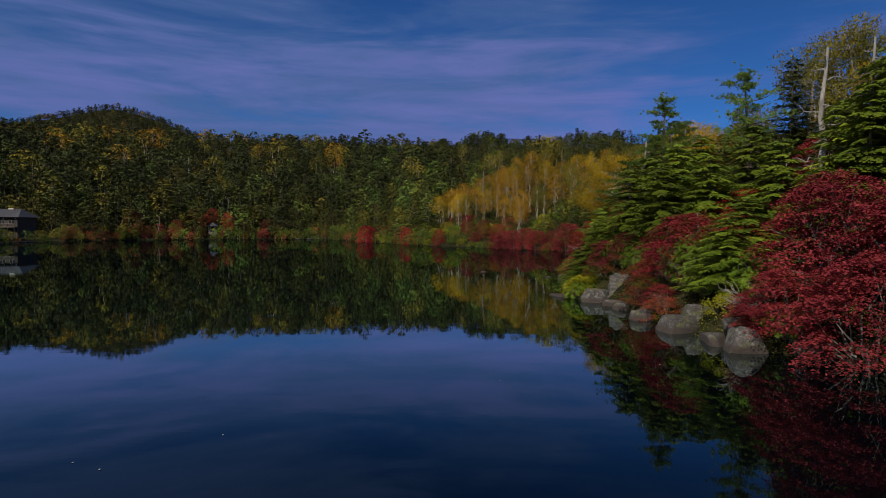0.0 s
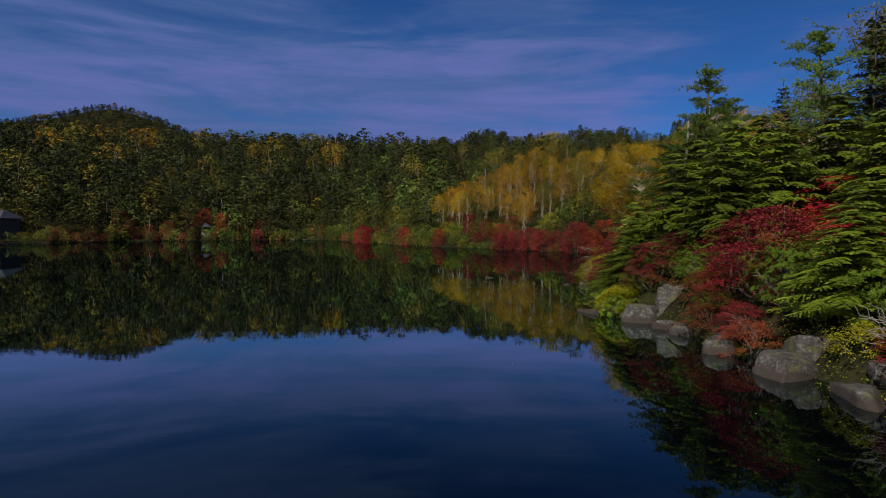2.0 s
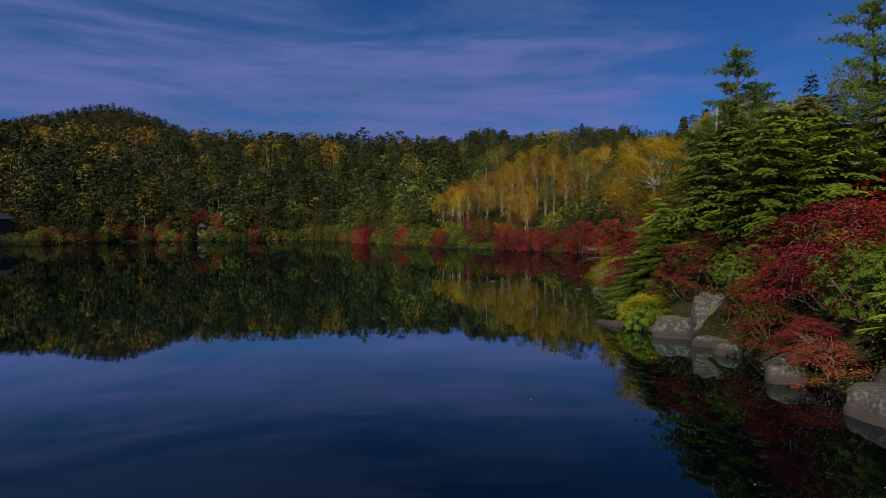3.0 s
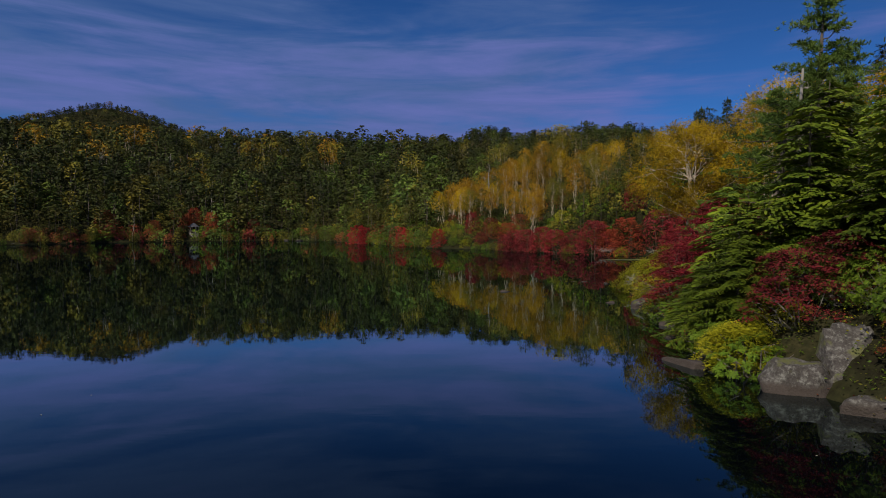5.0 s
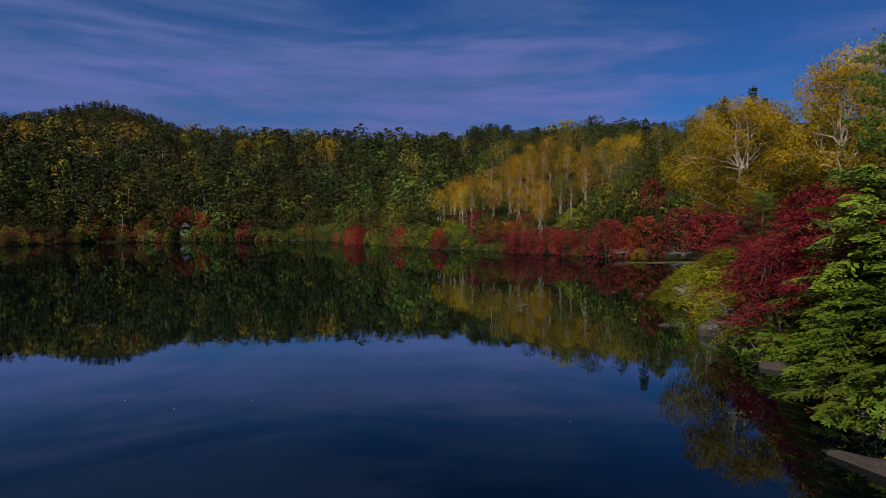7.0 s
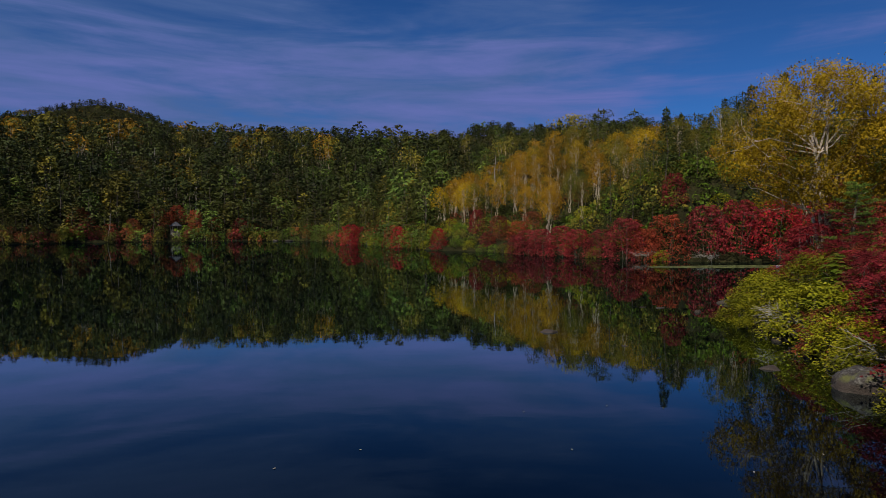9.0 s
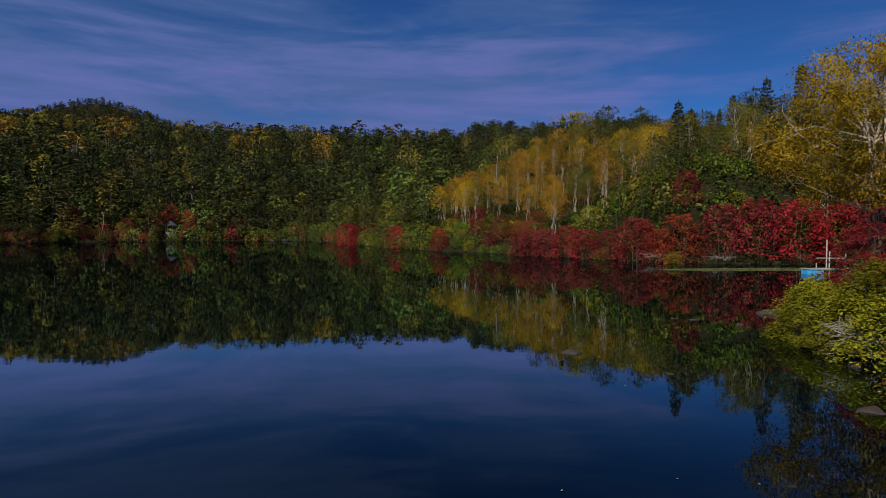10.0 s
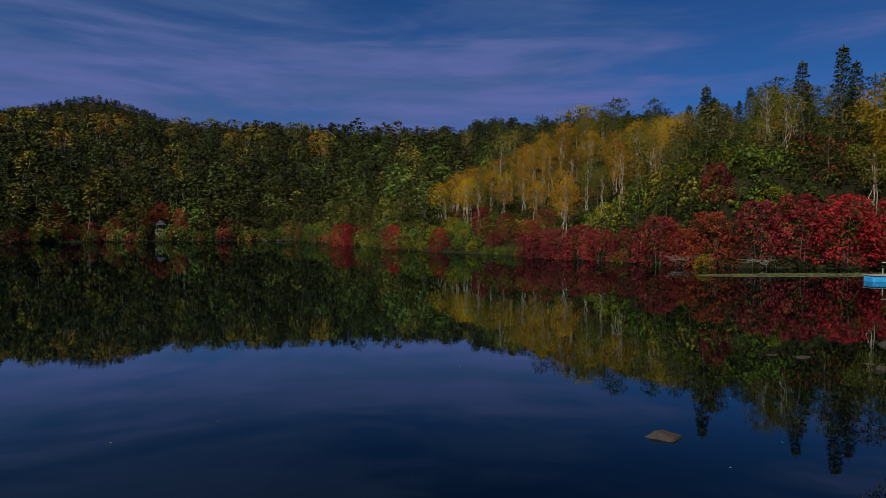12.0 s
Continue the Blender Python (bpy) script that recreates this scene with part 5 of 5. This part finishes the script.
for row in ((11.3, 22.8, 1.2, 0.95, 3, 0, 0.6), (9.4, 40.4, 0.4, 1.1, 5, 20, 0.15), (11.6, 50.8, 0.6, 1.3, 8, -10, 0.15), (12.4, 57.4, 0.6, 1.0, 9, 0, 0.4),
            (10.4, 28.2, 0.6, 0.9, 10, 0, 0.6), (12.6, 30.0, 1.7, 1.2, 11, 10, 0.8), (30.5, 107.8, 0.5, 2.0, 12, 60, 0.2), (24.6, 111.5, 0.6, 1.8, 13, 60, 0.2)):
    dead_bush(*row)

# ---- floating weed and leaves ----
WEED = plain("pond_weed", (0.10, 0.11, 0.02), 0.8, 0, 0.35, 0.8)


def weed_bed():
    rng = np.random.default_rng(5)
    m = []
    for _ in range(2600):
        u = rng.uniform(0, 1)
        x = 20.5 + 21 * u
        w = 4.6 * (np.sin(np.pi * min(0.98, 0.08 + u * 0.75))) ** 0.7
        y = 97.6 + rng.uniform(-0.5, 0.5) * w + 0.06 * (x - 20)
        m.append([x, y, 0.012 + rng.uniform(0, 0.012)])
    c = np.array(m)
    a = rng.uniform(0, 6.28, len(c))
    f = blades(c, np.stack([np.cos(a), np.sin(a), rng.normal(0, 0.02, len(c))], -1), np.array([[0, 0, 1.0]]).repeat(len(c), 0), rng.uniform(0.25, 0.8, len(c)), rng.uniform(0.12, 0.35, len(c)), 0.02)
    tagged(new("floating_weed", quad_mesh("floating_weed", [(f, WEED)])), "mat of olive pond weed lying on the water", "water weed", kind="stuff")


weed_bed()
rng = np.random.default_rng(9)
c = np.stack([rng.uniform(-14, 12, 70), rng.uniform(8, 75, 70), np.full(70, 0.008)], -1)
c = c[shore_distance(c[:, 0], c[:, 1]) < -0.5]
a = rng.uniform(0, 6.28, len(c))
PALE_LEAF = plain("fallen_leaf", (0.42, 0.36, 0.24), 0.6, 0, 0.3, 30)
tagged(new("floating_leaf", quad_mesh("floating_leaf", [(blades(c, np.stack([np.cos(a), np.sin(a), 0 * a], -1), np.array([[0, 0, 1.0]]).repeat(len(c), 0), rng.uniform(0.03, 0.07, len(c)), 0.035), PALE_LEAF)])), "pale fallen leaves drifting on the water", "leaf", kind="stuff")

# ---- the landing stage with its blue floats ----
BLUE = plain("blue_plastic", (0.03, 0.30, 0.62), 0.45, 0, 0.15, 3)
PLANK = wood("grey_plank", (0.16, 0.14, 0.12), (0.36, 0.33, 0.29), 3)
POLE = plain("pale_pole", (0.38, 0.35, 0.30), 0.7, 0, 0.2, 6)


def landing():
    ob = thing("landing_stage", "floating plank landing stage on blue plastic floats with pole rails", "jetty", at=(30.2, 92.2, 0))
    for k, (x, w) in enumerate(((0.7, 1.35), (3.3, 1.0), (5.0, 1.15), (6.8, 1.15))):
        f = part("float", box_bm([((x, 0, 0.12), (w, 1.1, 0.56))], 0.07), BLUE, ob, "moulded bright blue float" if k == 0 else "")
        for s in (-0.25, 0.25):
            part("rib", box_bm([((x + s * w, -0.56, 0.12), (0.10, 0.05, 0.42))], 0.015), BLUE, f)
    for k in range(26):
        part("plank", box_bm([((0.15 + k * 0.31, 0, 0.44), (0.28, 1.25, 0.05))], 0.008), PLANK, ob)
    for x, y, top, r in ((1.75, -0.55, 1.95, 0.05), (2.15, 0.5, 2.85, 0.055), (3.05, -0.6, 1.75, 0.05), (3.9, 0.45, 1.35, 0.035), (4.7, 0.45, 1.35, 0.035), (6.0, 0.45, 1.35, 0.035), (0.75, -0.4, 0.95, 0.035)):
        part("post", rod_bm((x, y, -0.8), (x + 0.03, y, top), r), POLE, ob)
    part("rail", rod_bm((1.3, 0.45, 1.32), (7.2, 0.45, 1.28), 0.035), POLE, ob)


landing()

# ---- the summer house on the far shore ----
ROOF = plain("grey_roof", (0.045, 0.043, 0.045), 0.7, 0, 0.2, 2)
PALEWOOD = wood("pale_timber", (0.10, 0.085, 0.07), (0.22, 0.19, 0.16), 2)
DARKWOOD = wood("dark_timber", (0.020, 0.014, 0.010), (0.055, 0.040, 0.030), 1.5)
GLASS = plain("dark_window", (0.02, 0.022, 0.025), 0.08, 0, 0.1, 1)


def gazebo(x, y):
    z = ground_z(x, y)
    ob = thing("gazebo", "small six-sided open summer house with a grey pointed roof", "gazebo", at=(x, y, z), rot=12)
    bm = bmesh.new()
    bmesh.ops.create_cone(bm, cap_ends=True, segments=6, radius1=1.75, radius2=1.75, depth=1.2, matrix=pose(0, 0, -0.1))
    part("platform", bm, PALEWOOD, ob)
    bm = bmesh.new()
    bmesh.ops.create_cone(bm, cap_ends=True, segments=6, radius1=2.25, radius2=0.08, depth=1.5, matrix=pose(0, 0, 3.45))
    part("roof", bm, ROOF, ob, "grey pointed roof")
    for k in range(6):
        a, b = 2 * math.pi * k / 6, 2 * math.pi * (k + 1) / 6
        p, q = (1.6 * math.cos(a), 1.6 * math.sin(a)), (1.6 * math.cos(b), 1.6 * math.sin(b))
        part("post", rod_bm((*p, 0.45), (*p, 2.8), 0.09), PALEWOOD, ob)
        if k != 1:
            part("handrail", rod_bm((*p, 1.35), (*q, 1.35), 0.06), PALEWOOD, ob)
            for s in (0.2, 0.4, 0.6, 0.8):
                m = (p[0] + (q[0] - p[0]) * s, p[1] + (q[1] - p[1]) * s)
                part("baluster", rod_bm((*m, 0.45), (*m, 1.35), 0.035), PALEWOOD, ob)


gazebo(-88.6, 246.0)


def lodge():
    ob = thing("lodge", "dark timber two-storey lodge with a grey metal roof", "house", at=(-136.2, 195, 1.3), rot=0)
    W, D, H = 18.0, 9.0, 6.2
    wall = part("wall", box_bm([((0, 0, H / 2 - 0.2), (W, D, H + 0.4))], 0.02), DARKWOOD, ob, "dark stained board wall")
    for k in range(40):
        part("batten", box_bm([((-W / 2 + 0.25 + k * 0.45, -D / 2 - 0.03, H / 2), (0.06, 0.06, H))]), DARKWOOD, wall)
    bm = bmesh.new()
    o = 0.9
    v = [bm.verts.new(c) for c in ((-W / 2 - o, -D / 2 - o, H - 0.1), (W / 2 + o, -D / 2 - o, H - 0.1), (W / 2 + o - 2.6, 0, H + 2.5), (-W / 2 - o, 0, H + 2.5), (-W / 2 - o, D / 2 + o, H - 0.1), (W / 2 + o, D / 2 + o, H - 0.1))]
    for f in ((0, 1, 2, 3), (3, 2, 5, 4), (1, 5, 2), (0, 3, 4), (0, 4, 5, 1)):
        bm.faces.new([v[i] for i in f])
    roof = part("roof", bm, ROOF, ob, "grey standing-seam metal roof")
    for k in range(22):
        x = -W / 2 - 0.6 + k * 0.8
        part("seam", rod_bm((x, -D / 2 - o, H - 0.06), (min(x, W / 2 + o - 2.6), -0.1, H + 2.5), 0.03, 4), ROOF, roof)
    part("vent", box_bm([((4.6, -0.4, H + 2.5), (1.6, 0.8, 0.5))], 0.05), POLE, roof)
    part("balcony", box_bm([((0, -D / 2 - 0.7, 3.1), (W, 1.4, 0.16))], 0.02), PALEWOOD, ob, "weathered balcony floor")
    part("handrail", box_bm([((0, -D / 2 - 1.35, 4.1), (W, 0.08, 0.10))], 0.01), PALEWOOD, ob)
    for k in range(10):
        part("post", box_bm([((-W / 2 + 0.1 + k * (W - 0.2) / 9, -D / 2 - 1.33, 2.0), (0.12, 0.12, 4.2))], 0.01), DARKWOOD, ob)
    for z in (1.5, 4.6):
        for k in range(6):
            x = -W / 2 + 1.6 + k * 2.95
            w = part("window", box_bm([((x, -D / 2 - 0.045, z), (1.7, 0.06, 1.3))], 0.01), PALEWOOD, ob)
            for s in (-0.42, 0.42):
                part("pane", box_bm([((x + s, -D / 2 - 0.085, z), (0.74, 0.02, 1.12))]), GLASS, w)


lodge()


def wall_lamp(x, y, z):
    ob = thing("wall_lamp", "small white lamp on the lodge wall", "lamp", "lamps on the lodge", at=(x, y, z))
    part("globe", rod_bm((0, 0, -0.14), (0, 0, 0.14), 0.15), plain("white_globe", (0.75, 0.75, 0.72), 0.4, 0, 0.05), ob)
    part("arm", box_bm([((0, 0.14, 0.12), (0.05, 0.24, 0.05))]), POLE, ob)


wall_lamp(-131.2, 190.2, 7.0)
wall_lamp(-127.6, 190.2, 7.0)

# The low stone edging along the water before the lodge.
for n, (x, y) in enumerate(((-119.4, 190), (-119.0, 187), (-119.2, 184), (-119.6, 180.5), (-120.2, 177), (-121, 173.5), (-121.6, 170), (-122.4, 166.5), (-123.2, 163), (-118.4, 194), (-117.8, 198))):
    boulder(x, y, 0.0, 3.4, 1.3, 0.45, 300 + n, 80, 0.3, "low pale stone edging the water before the lodge")
